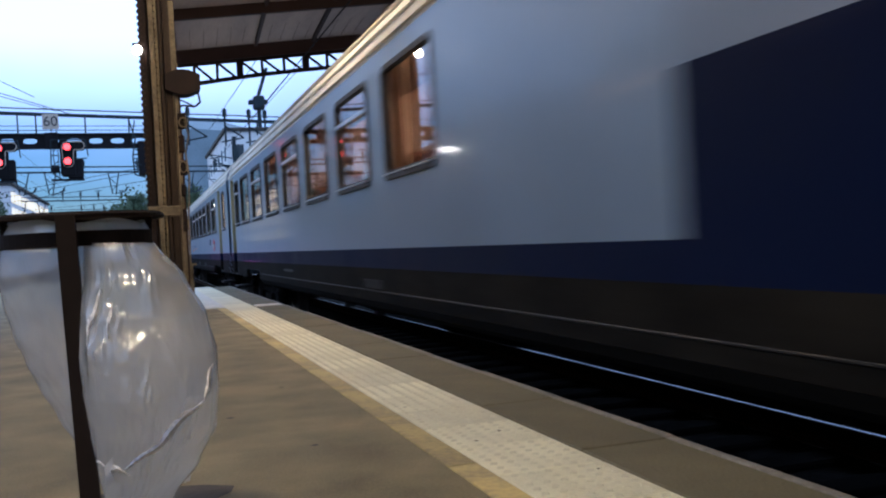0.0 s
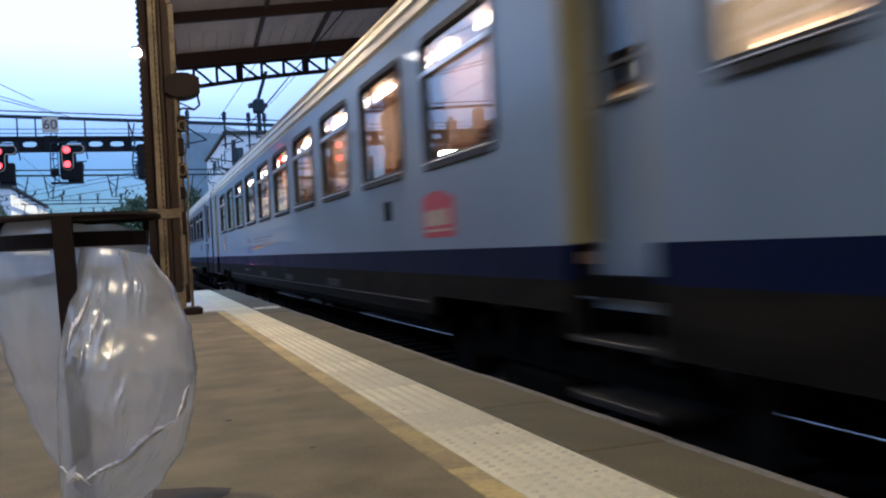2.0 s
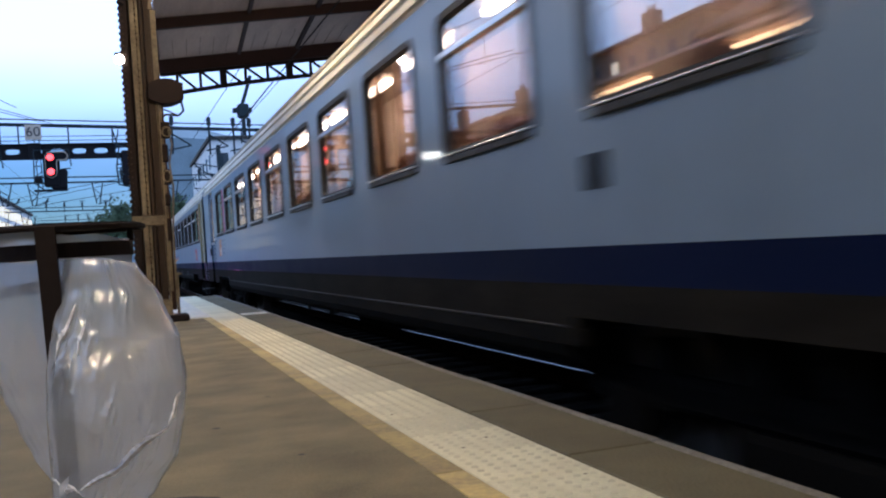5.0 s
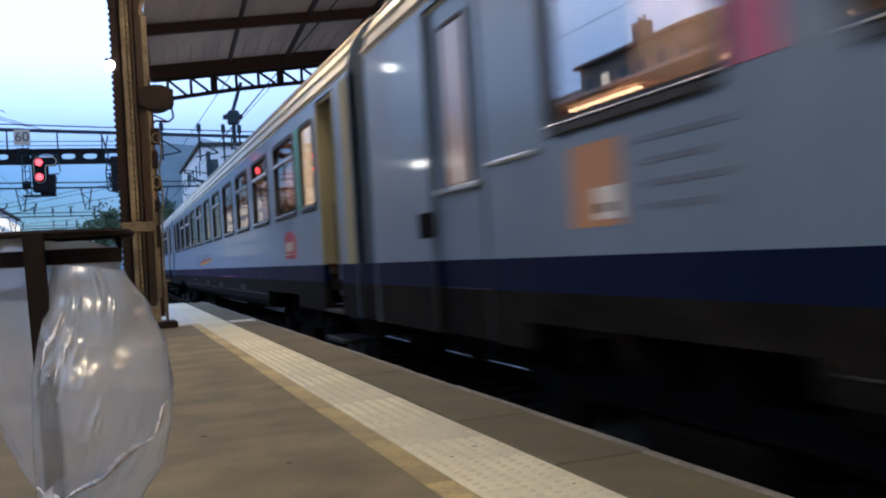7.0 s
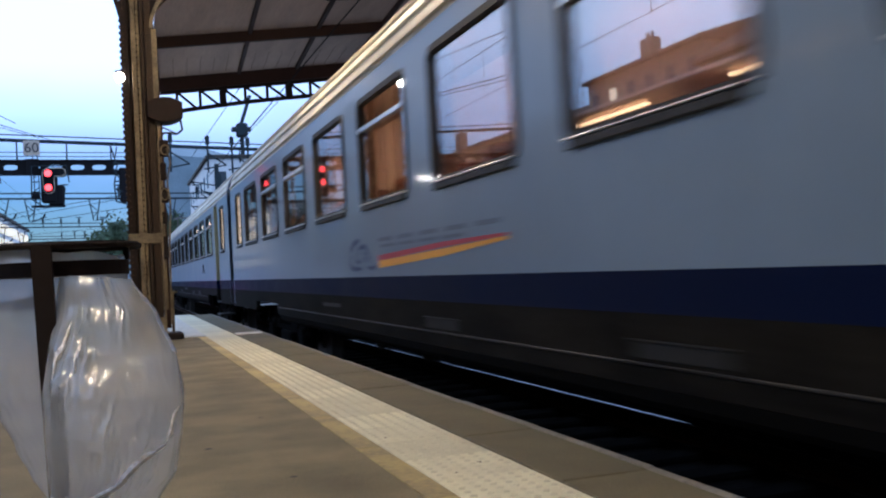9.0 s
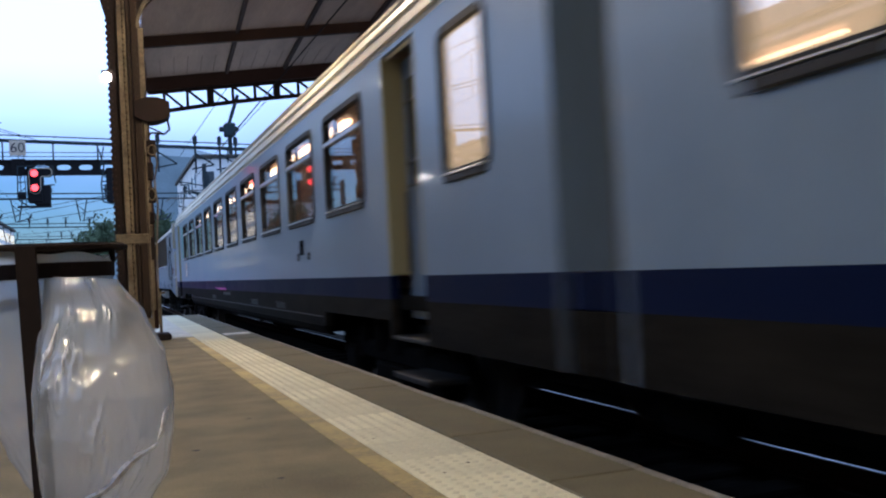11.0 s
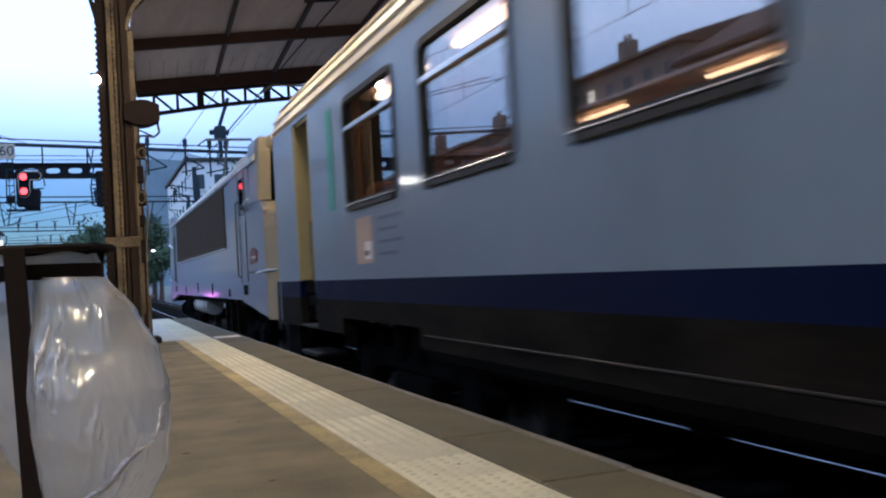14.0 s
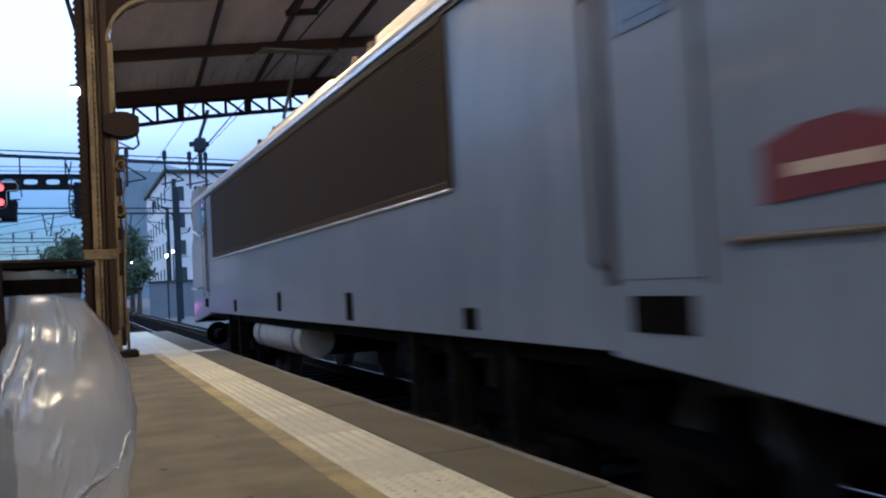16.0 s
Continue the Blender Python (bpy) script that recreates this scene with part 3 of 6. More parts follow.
sec = [(0.20 * math.cos(a) if abs(math.cos(a)) < 0.8 else 0.20 * math.copysign(0.9, math.cos(a)), 0.145 * math.sin(a)) for a in [k * math.pi / 10 for k in range(20)]]
sb.extrude([(x * 1.25 - 0.05, z * 1.15) for x, z in sec], -0.15, 0.2)
part("housing", sb, M_IRON_DARK, speaker, smooth=True)
part("bracket_arm", Shape().beam((-0.2, 0.0, 0.17), (0.05, 0.0, 0.17), 0.05, 0.03), M_IRON, speaker)
part("hoop", Shape().tube([(0.15, 0, -0.12), (0.17, 0, -0.25), (0.10, 0, -0.31), (-0.06, 0, -0.29), (-0.14, 0, -0.36)], 0.014, 6).tube([(0.1, 0, -0.31), (-0.08, 0, -0.22), (-0.14, 0, -0.24)], 0.01, 6), M_IRON_DARK, speaker)
pink = thing("pink_lamp", "tiny glowing pink indicator lamp on the column", "lamp", at=(0.575, CY - 0.16, 2.98))
part("lens", Shape().bar((0, -0.03, 0), (0, 0, 0), 0.016, 10), M_PINKLAMP, pink)
part("housing", Shape().box(-0.03, 0.03, 0.001, 0.05, -0.05, 0.05, 0.005), M_IRON_DARK, pink)
box_t = thing("switch_boxes", "dark cluster of switch boxes and cable loops on the column", "switch box", at=(0.60, CY - 0.1, 0))
for z, h, w in ((2.55, 0.22, 0.14), (2.24, 0.24, 0.10), (1.92, 0.2, 0.12), (1.62, 0.16, 0.09), (1.22, 0.3, 0.08)):
    part("box", Shape().box(-0.06, -0.06 + w, -0.05, 0.05, z - h / 2, z + h / 2, 0.02), M_IRON_DARK, box_t)
part("cable_duct", Shape().box(-0.07, 0.015, 0.0, 0.05, 0.15, 2.95, 0.006), M_PURLIN, box_t, "dark red cable duct")
part("cable", Shape().tube([(0.05, -0.06, 2.55), (0.09, -0.06, 2.35), (0.04, -0.06, 2.1), (0.07, -0.06, 1.8), (0.03, -0.06, 1.2), (0.02, -0.06, 0.2)], 0.012, 6), M_IRON, box_t)
part("ring", Shape().tube([(0.03 + 0.055 * math.cos(a), -0.062, 2.52 + 0.065 * math.sin(a)) for a in [k * math.pi / 8 for k in range(17)]], 0.011, 6), M_IRON, box_t)
part("ring", Shape().tube([(0.0 + 0.045 * math.cos(a), -0.062, 1.93 + 0.075 * math.sin(a)) for a in [k * math.pi / 8 for k in range(17)]], 0.010, 6), M_IRON, box_t)
barrier = thing("platform_barrier", "low cream metal bracket beside the column foot", "barrier", at=(0.62, CY + 0.1, 0))
part("rail_bar", Shape().beam((-0.06, 0, 0.62), (0.10, 0, 0.62), 0.03, 0.03), M_IRON, barrier)
part("post", Shape().bar((0.03, 0, 0), (0.03, 0, 0.62), 0.02), M_IRON, barrier)
part("foot_block", Shape().box(-0.12, 0.14, -0.4, 0.05, 0, 0.09, 0.02), M_IRON_DARK, barrier)

for lx, y in [(1.6, q) for q in LAMP_Y] + [(-1.5, 0.6)]:
    lf = thing("canopy_lamp", "round warm lamp under the station canopy", "lamp", "canopy lamps", at=(lx, y, 4.72 if lx > 0 else 5.02))
    part("housing", Shape().bar((0, 0, 0.02), (0, 0, 0.10), 0.14 if lx > 0 else 0.24, 20, 0.1), M_IRON_DARK, lf)
    part("stem", Shape().bar((0, 0, 0.10), (0, 0, 0.52 if lx > 0 else 0.42), 0.02), M_IRON_DARK, lf)

# ---------------------------------------------------------------- litter bin with a clear bag
BIN = (-0.15, 2.45)
R_HOOP = 0.175
binn = thing("litter_bin", "dark steel litter bin stand with a hoop for a bag", "litter bin", at=(*BIN, 0))
ring = [(R_HOOP * math.cos(a), R_HOOP * math.sin(a)) for a in [k * math.pi / 20 for k in range(41)]]
part("lid_rim", Shape().tube([(x * 1.15, y * 1.15, 0.875) for x, y in ring], 0.007, 6), M_IRON_DARK, binn)
part("lid", Shape().bar((0, 0, 0.878), (0, 0, 0.884), R_HOOP * 1.14, 32), M_IRON_DARK, binn, "thin dark lid plate")
band = Shape()
hn = 40
hv = [(R_HOOP * k * math.cos(a), R_HOOP * k * math.sin(a), z) for a in [q * 2 * math.pi / hn for q in range(hn)] for k, z in ((1, 0.805), (1, 0.84), (0.97, 0.84), (0.97, 0.805))]
band.add(hv, [(4 * q + e, 4 * ((q + 1) % hn) + e, 4 * ((q + 1) % hn) + (e + 1) % 4, 4 * q + (e + 1) % 4) for q in range(hn) for e in range(4)])
part("hoop", band, M_IRON_DARK, binn, "dark flat steel hoop")
part("post", Shape().beam((0.015, -R_HOOP - 0.025, 0.0), (-0.012, -R_HOOP - 0.025, 0.875), 0.042, 0.042), M_IRON_DARK, binn)
part("base_plate", Shape().box(-0.15, 0.18, -0.36, -0.06, 0.0, 0.012, 0.003), M_IRON_DARK, binn)
for a in (0.25, 1.6, 2.9):
    part("spacer", Shape().bar((R_HOOP * math.cos(a), R_HOOP * math.sin(a), 0.84), (R_HOOP * math.cos(a), R_HOOP * math.sin(a), 0.878), 0.008), M_IRON_DARK, binn)


def along(table, v):
    """Smooth reading of evenly spaced values."""
    p = v * (len(table) - 1)
    i = min(int(p), len(table) - 2)
    u = p - i
    u = u * u * (3 - 2 * u) * 0.5 + u * 0.5
    return table[i] * (1 - u) + table[i + 1] * u


def ridged(p):
    return (1 - abs(noise.noise(p))) ** 3


def bag_lobe(lefts, rights, deeps, mids_y, top, drop, seed, rough=1.0, crumple=(), n=96, rows=80):
    """A blown-up piece of film: rings from the hoop down, with soft dents; crumple lists (side, depth, radius, amount) of crinkled spots."""
    vs = []
    for j in range(rows + 1):
        v = j / rows
        xl, xr, d = along(lefts, v), along(rights, v), along(deeps, v)
        cx, a, mid_y = (xl + xr) / 2, (xr - xl) / 2, along(mids_y, v)
        for i in range(n):
            w = 2 * math.pi * i / n
            p = Vector((math.cos(w) * 1.1 + seed, math.sin(w) * 1.1, v * 2.6))
            dent = noise.noise(p) * 0.09
            fold = (1 - abs(noise.noise(p * 1.9 + Vector((3, 1, seed))))) ** 6 * 0.05 - abs(noise.noise(p * 3.3)) * 0.05
            k = 1 + (dent + fold) * rough * min(1, v * 4 + 0.15)
            for side, deep, rad, amount in crumple:
                if math.sin(w) < 0:
                    g = math.exp(-((math.cos(w) - side) ** 2 + ((v - deep) * 1.7) ** 2) / rad ** 2)
                    q = Vector((math.cos(w) * 6.5 + v * 7, seed, v * 3.5 - math.cos(w) * 0.8))
                    k += g * amount * (ridged(q) - 0.7 + 0.8 * ridged(Vector((q.z * 1.6, q.y, q.x * 0.9)) * 1.7))
            vs.append((cx + a * math.cos(w) * k, mid_y + d * math.sin(w) * k, top - drop * v + 0.008 * noise.noise(p * 2) * rough))
    fs = [(j * n + i, j * n + (i + 1) % n, (j + 1) * n + (i + 1) % n, (j + 1) * n + i) for j in range(rows) for i in range(n)]
    return Shape().add(vs, fs)


# the film hangs from the hoop; x and z below are from the bag's own hanging point
bag = thing("bin_bag", "clear plastic bag swollen by wind, hanging from the bin hoop", "bin bag", at=(*BIN, 0.81))
BAG_L = [0.018, 0.018, 0.012, 0.010, 0.018, 0.030, 0.042, 0.056, 0.075]
BAG_R = [0.180, 0.246, 0.286, 0.306, 0.310, 0.302, 0.265, 0.205, 0.14]
BAG_D = [0.10, 0.14, 0.15, 0.15, 0.15, 0.13, 0.10, 0.06, 0.02]
BAG_Y = [-0.10, -0.15, -0.23, -0.27, -0.28, -0.27, -0.25, -0.24, -0.24]


def on_film(x, z, out=0.004):
    """A point on the camera-side face of the swollen film."""
    v = min(1.0, max(0.0, -z / 0.665))
    xl, xr = along(BAG_L, v), along(BAG_R, v)
    s = max(-0.97, min(0.97, (x - (xl + xr) / 2) / ((xr - xl) / 2)))
    return ((xl + xr) / 2 + s * (xr - xl) / 2, along(BAG_Y, v) - along(BAG_D, v) * math.sqrt(1 - s * s) - out, z)


CRUMPLE = ((-0.45, 0.20, 0.20, 0.10), (-0.70, 0.36, 0.15, 0.09), (0.2, 0.05, 0.20, 0.09), (-0.1, 0.50, 0.18, 0.05), (0.45, 0.58, 0.22, 0.05), (0.0, 0.93, 0.5, 0.08))
part("bag_film", bag_lobe(BAG_L, BAG_R, BAG_D, BAG_Y, 0.0, 0.665, 1.3, 0.30, CRUMPLE, 220, 150), M_BAG, bag, smooth=True)
part("bag_fold", bag_lobe([-0.178, -0.185, -0.175, -0.155, -0.13, -0.10, -0.06, -0.02, 0.03], [0.02, 0.04, 0.05, 0.06, 0.07, 0.075, 0.08, 0.07, 0.05], [0.14, 0.13, 0.12, 0.11, 0.10, 0.08, 0.06, 0.04, 0.02], [0.03, 0.03], 0.0, 0.56, 6.1, 0.6), M_BAG, bag, "loose far half of the bag", smooth=True)
flap = Shape()
fv = []
for i in range(13):
    for j in range(13):
        u, v = i / 12, j / 12
        x = 0.06 + 0.22 * u - 0.04 * v * u
        z = -0.475 + 0.20 * u * (1 - 0.9 * v) - 0.10 * v
        y = -0.355 + 0.08 * u + 0.05 * v + 0.012 * math.sin(9 * u + 4 * v) + 0.01 * noise.noise(Vector((u * 5, v * 5, 2)))
        fv.append((x, y, z))
flap.add(fv, [(i * 13 + j, (i + 1) * 13 + j, (i + 1) * 13 + j + 1, i * 13 + j + 1) for i in range(12) for j in range(12)])
part("bag_corner", flap, M_BAG, bag, "folded lower corner of the film", smooth=True)
collar = Shape()
cn = 56
for j, (z, k) in enumerate(((0.055, 0.90), (0.03, 0.955), (0.0, 0.96))):
    collar.v += [(R_HOOP * k * (1 + 0.025 * math.sin(9 * q * 2 * math.pi / cn + j)) * math.cos(q * 2 * math.pi / cn), R_HOOP * k * math.sin(q * 2 * math.pi / cn), z + 0.006 * math.sin(5 * q * 2 * math.pi / cn)) for q in range(cn)]
collar.f += [(j * cn + q, j * cn + (q + 1) % cn, (j + 1) * cn + (q + 1) % cn, (j + 1) * cn + q) for j in range(2) for q in range(cn)]
part("bag_collar", collar, M_BAG_EDGE, bag, "crumpled film gathered over the hoop", smooth=True)
# White strokes laid on the film paint the shine along its creases.
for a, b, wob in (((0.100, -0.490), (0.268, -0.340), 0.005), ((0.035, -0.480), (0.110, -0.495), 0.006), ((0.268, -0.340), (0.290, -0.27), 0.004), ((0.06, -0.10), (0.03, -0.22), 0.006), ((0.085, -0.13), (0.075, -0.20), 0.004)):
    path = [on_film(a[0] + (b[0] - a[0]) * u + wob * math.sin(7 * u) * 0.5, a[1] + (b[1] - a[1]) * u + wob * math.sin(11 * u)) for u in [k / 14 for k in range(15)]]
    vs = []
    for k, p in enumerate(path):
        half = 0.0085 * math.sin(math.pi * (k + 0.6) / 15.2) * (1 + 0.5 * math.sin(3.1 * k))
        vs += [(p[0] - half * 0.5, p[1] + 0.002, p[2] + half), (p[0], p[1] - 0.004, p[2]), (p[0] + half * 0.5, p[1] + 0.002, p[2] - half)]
    part("bag_crease", Shape().add(vs, [(3 * k + e, 3 * k + 3 + e, 3 * k + 4 + e, 3 * k + 1 + e) for k in range(14) for e in (0, 1)]), M_CREASE_SHINE, bag, "white stroke painting the shine of a film crease")
knot = Shape()
for k in range(7):
    a = k * 0.9
    knot.bar((0.115, -0.24, -0.655), (0.115 + 0.05 * math.cos(a), -0.24 + 0.04 * math.sin(a), -0.70 - 0.02 * (k % 3)), 0.010, 6, 0.016)
part("bag_knot", knot, M_BAG_EDGE, bag, "gathered bottom corner of the film", smooth=True)

# ---------------------------------------------------------------- train
CAR_L = 26.4
SECTION = [(1.41, 0.80), (1.41, 2.95), (1.395, 3.06), (1.35, 3.20), (1.25, 3.34), (1.08, 3.50), (0.85, 3.64), (0.5, 3.77), (0.2, 3.82)]
WZ0, WZ1 = 1.885, 2.79
STRIPE0, STRIPE1 = 1.10, 1.275


def wall_with_holes(side, y0, y1, z0, z1, holes, thick=0.07):
    """One side-wall panel with real openings; holes are (ya, yb, za, zb)."""
    ys = sorted({y0, y1, *[h[0] for h in holes], *[h[1] for h in holes]})
    zs = sorted({z0, z1, *[h[2] for h in holes], *[h[3] for h in holes]})
    xo, xi = side * 1.41, side * (1.41 - thick)
    nz = len(zs)
    vs = [(xo, y, z) for y in ys for z in zs] + [(xi, y, z) for y in ys for z in zs]
    k = len(ys) * nz

    def solid(i, j):
        if not (0 <= i < len(ys) - 1 and 0 <= j < nz - 1):
            return False
        my, mz = (ys[i] + ys[i + 1]) / 2, (zs[j] + zs[j + 1]) / 2
        return not any(h[0] < my < h[1] and h[2] < mz < h[3] for h in holes)

    fs = []
    for i in range(len(ys) - 1):
        for j in range(nz - 1):
            if not solid(i, j):
                continue
            a, b, c, d = i * nz + j, (i + 1) * nz + j, (i + 1) * nz + j + 1, i * nz + j + 1
            fs += [(a, b, c, d), (k + d, k + c, k + b, k + a)]
            for (p, q), (di, dj) in (((a, b), (0, -1)), ((b, c), (1, 0)), ((c, d), (0, 1)), ((d, a), (-1, 0))):
                if not solid(i + di, j + dj):
                    fs.append((p, k + p, k + q, q))
    used = sorted({v for f in fs for v in f})
    at = {v: n for n, v in enumerate(used)}
    return Shape().add([vs[v] for v in used], [[at[v] for v in f] for f in fs])


def window_meshes(w):
    """Frame, pane, sill and opening-light bar of a coach window w wide (origin at its lower middle, outside to -x)."""
    h = WZ1 - WZ0
    fr = Shape()
    t = 0.045
    r = 0.09
    outer, inner = [], []
    for k, (cy, cz) in enumerate(((w / 2 - r, r), (w / 2 - r, h - r), (-w / 2 + r, h - r), (-w / 2 + r, r))):
        for q in range(5):
            a = (-90 + 90 * k + 22.5 * q) * math.pi / 180
            outer.append((cy + (r + 0.012) * math.cos(a), cz + (r + 0.012) * math.sin(a)))
            inner.append((cy + (r - t * 0.75) * math.cos(a), cz + (r - t * 0.75) * math.sin(a)))
    n = len(outer)
    vs = [(-0.012, y, z) for y, z in outer] + [(-0.012, y, z) for y, z in inner] + [(0.05, y, z) for y, z in outer] + [(0.05, y, z) for y, z in inner]
    fs = []
    for i in range(n):
        j = (i + 1) % n
        fs += [(i, j, n + j, n + i), (2 * n + i, 3 * n + i, 3 * n + j, 2 * n + j), (i, 2 * n + i, 2 * n + j, j), (n + i, n + j, 3 * n + j, 3 * n + i)]
    fr.add(vs, fs)
    for k, (sy, sz) in enumerate(((1, 0), (1, 1), (-1, 1), (-1, 0))):
        cy, cz = sy * w / 2, sz * h
        arc_p = outer[5 * k:5 * k + 5]
        vs2 = [(0.002, cy, cz)] + [(0.002, y, z) for y, z in arc_p] + [(0.05, cy, cz)] + [(0.05, y, z) for y, z in arc_p]
        fr.add(vs2, [(0, q, q + 1) for q in range(1, 5)] + [(6, 7 + q, 6 + q) for q in range(1, 5)])
    pane = Shape().box(0.018, 0.024, -w / 2 + 0.02, w / 2 - 0.02, 0.02, h - 0.02)
    sill = Shape().box(-0.03, 0.0, -w / 2 + 0.04, w / 2 - 0.04, 0.004, 0.014, 0.003)
    fr.box(-0.028, 0.0, -w / 2 + 0.05, w / 2 - 0.05, -0.045, 0.001, 0.008)
    bar = Shape().box(-0.012, 0.016, -w / 2 + 0.03, w / 2 - 0.03, h * 0.70, h * 0.70 + 0.04, 0.005)
    return fr.mesh("window_frame", M_RUBBER), pane.mesh("pane", M_PANE), sill.mesh("sill", M_ALU), bar.mesh("hopper_bar", M_ALU)


WIN = {1.40: window_meshes(1.40), 0.74: window_meshes(0.74)}


def put_window(car, side, y, w, hopper, frosted):
    fr, pa, si, ba = WIN[w]
    f = part("window_frame", fr, None, car, "black rubber window frame")
    f.matrix_basis = pose(side * 1.41, y, WZ0, 0, 0, 0 if side < 0 else 180)
    part("pane", pa, None, f)
    part("sill", si, None, f, "bright aluminium window sill")
    if hopper:
        part("hopper_bar", ba, None, f, "aluminium bar of the opening light")
    if frosted:
        part("blind", Shape().box(0.028, 0.034, -w / 2 + 0.03, w / 2 - 0.03, 0.03, WZ1 - WZ0 - 0.03), M_BLIND, f, "frosted lit glass")


def bogie_mesh():
    s = Shape()
    for side in (-1, 1):
        x = side * 1.05
        s.box(x - 0.06, x + 0.06, -1.75, 1.75, 0.50, 0.66, 0.03)
        s.box(x - 0.09, x + 0.09, -0.45, 0.45, 0.30, 0.50, 0.03)
        for dy in (-1.28, 1.28):
            s.box(x - 0.1, x + 0.1, dy - 0.2, dy + 0.2, 0.32, 0.60, 0.04)
            s.bar((x, dy - 0.32, 0.5), (x, dy - 0.32, 0.82), 0.09, 10)
            s.bar((x, dy + 0.32, 0.5), (x, dy + 0.32, 0.82), 0.09, 10)
        s.bar((x, -0.25, 0.6), (x, -0.25, 0.95), 0.13, 10).bar((x, 0.25, 0.6), (x, 0.25, 0.95), 0.13, 10)
    s.box(-1.05, 1.05, -0.25, 0.25, 0.45, 0.62, 0.03)
    return s.mesh("bogie_frame", M_UNDER)


def wheelset_mesh():
    s = Shape()
    s.bar((-1.0, 0, 0), (1.0, 0, 0), 0.075, 10)
    for side in (-1, 1):
        s.bar((side * 0.69, 0, 0), (side * 0.82, 0, 0), 0.445, 28)
        s.bar((side * 0.66, 0, 0), (side * 0.69, 0, 0), 0.475, 28)
        s.bar((side * 0.82, 0, 0), (side * 0.86, 0, 0), 0.16, 14)
        for k in range(6):
            a = k * math.pi / 3
            s.box(side * 0.825 - 0.008, side * 0.825 + 0.008, 0.3 * math.cos(a) - 0.03, 0.3 * math.cos(a) + 0.03, 0.3 * math.sin(a) - 0.03, 0.3 * math.sin(a) + 0.03)
    return s.mesh("wheelset", M_STEEL)


BOGIE, WHEELS = bogie_mesh(), wheelset_mesh()
wheel_list = []


def add_bogie(car, y):
    part("bogie_frame", BOGIE, None, car, "black cast bogie frame", at=(0, y, 0))
    for dy in (-1.28, 1.28):
        w = part("wheelset", WHEELS, None, car, "worn steel wheels on their axle", at=(0, y + dy, 0.46))
        wheel_list.append(w)


def roof_shape(y0, y1):
    """The curved roof with its lengthwise ribs."""
    s = Shape()
    prof = [(-x, z) for x, z in SECTION[1:]] + [(x, z) for x, z in reversed(SECTION[1:])]
    inner = [(x * 0.965, z - 0.05) for x, z in prof]
    n = len(prof)
    vs = [(x, y, z) for y in (y0, y1) for x, z in prof + inner]
    m = 2 * n
    fs = []
    for i in range(n - 1):
        fs += [(i, i + 1, m + i + 1, m + i), (n + i, m + n + i, m + n + i + 1, n + i + 1)]
    fs += [(0, m, m + n, n), (n - 1, 2 * n - 1, m + 2 * n - 1, m + n - 1)]
    s.add(vs, fs)
    return s


def rib_at(x, z, nx, nz, y0, y1):
    return Shape().extrude([(x - nz * 0.012, z + nx * 0.012), (x + nz * 0.012, z - nx * 0.012), (x + nz * 0.009 + nx * 0.022, z - nx * 0.009 + nz * 0.022), (x - nz * 0.009 + nx * 0.022, z + nx * 0.009 + nz * 0.022)], y0, y1)


SEAT_ME = Shape().box(-0.48, 0.48, -0.05, 0.07, 0.35, 1.15, 0.04).box(-0.48, 0.48, -0.45, 0.0, 0.32, 0.47, 0.04).mesh("seat", M_SEAT)


def curtain_mesh():
    """A narrow gathered curtain, pleated along its width."""
    vs = []
    for k in range(13):
        y = -0.10 + 0.20 * k / 12
        vs += [(0.014 * math.sin(k * 1.6), y, 0.0), (0.010 * math.sin(k * 1.6 + 0.3), y, WZ1 - WZ0 + 0.06)]
    fs = [(2 * k, 2 * k + 2, 2 * k + 3, 2 * k + 1) for k in range(12)]
    n = len(vs)
    vs += [(x + 0.006, y, z) for x, y, z in vs]
    return Shape().add(vs, fs + [tuple(n + i for i in q[::-1]) for q in fs]).mesh("curtain", M_CURTAIN)


CURTAIN_ME = curtain_mesh()


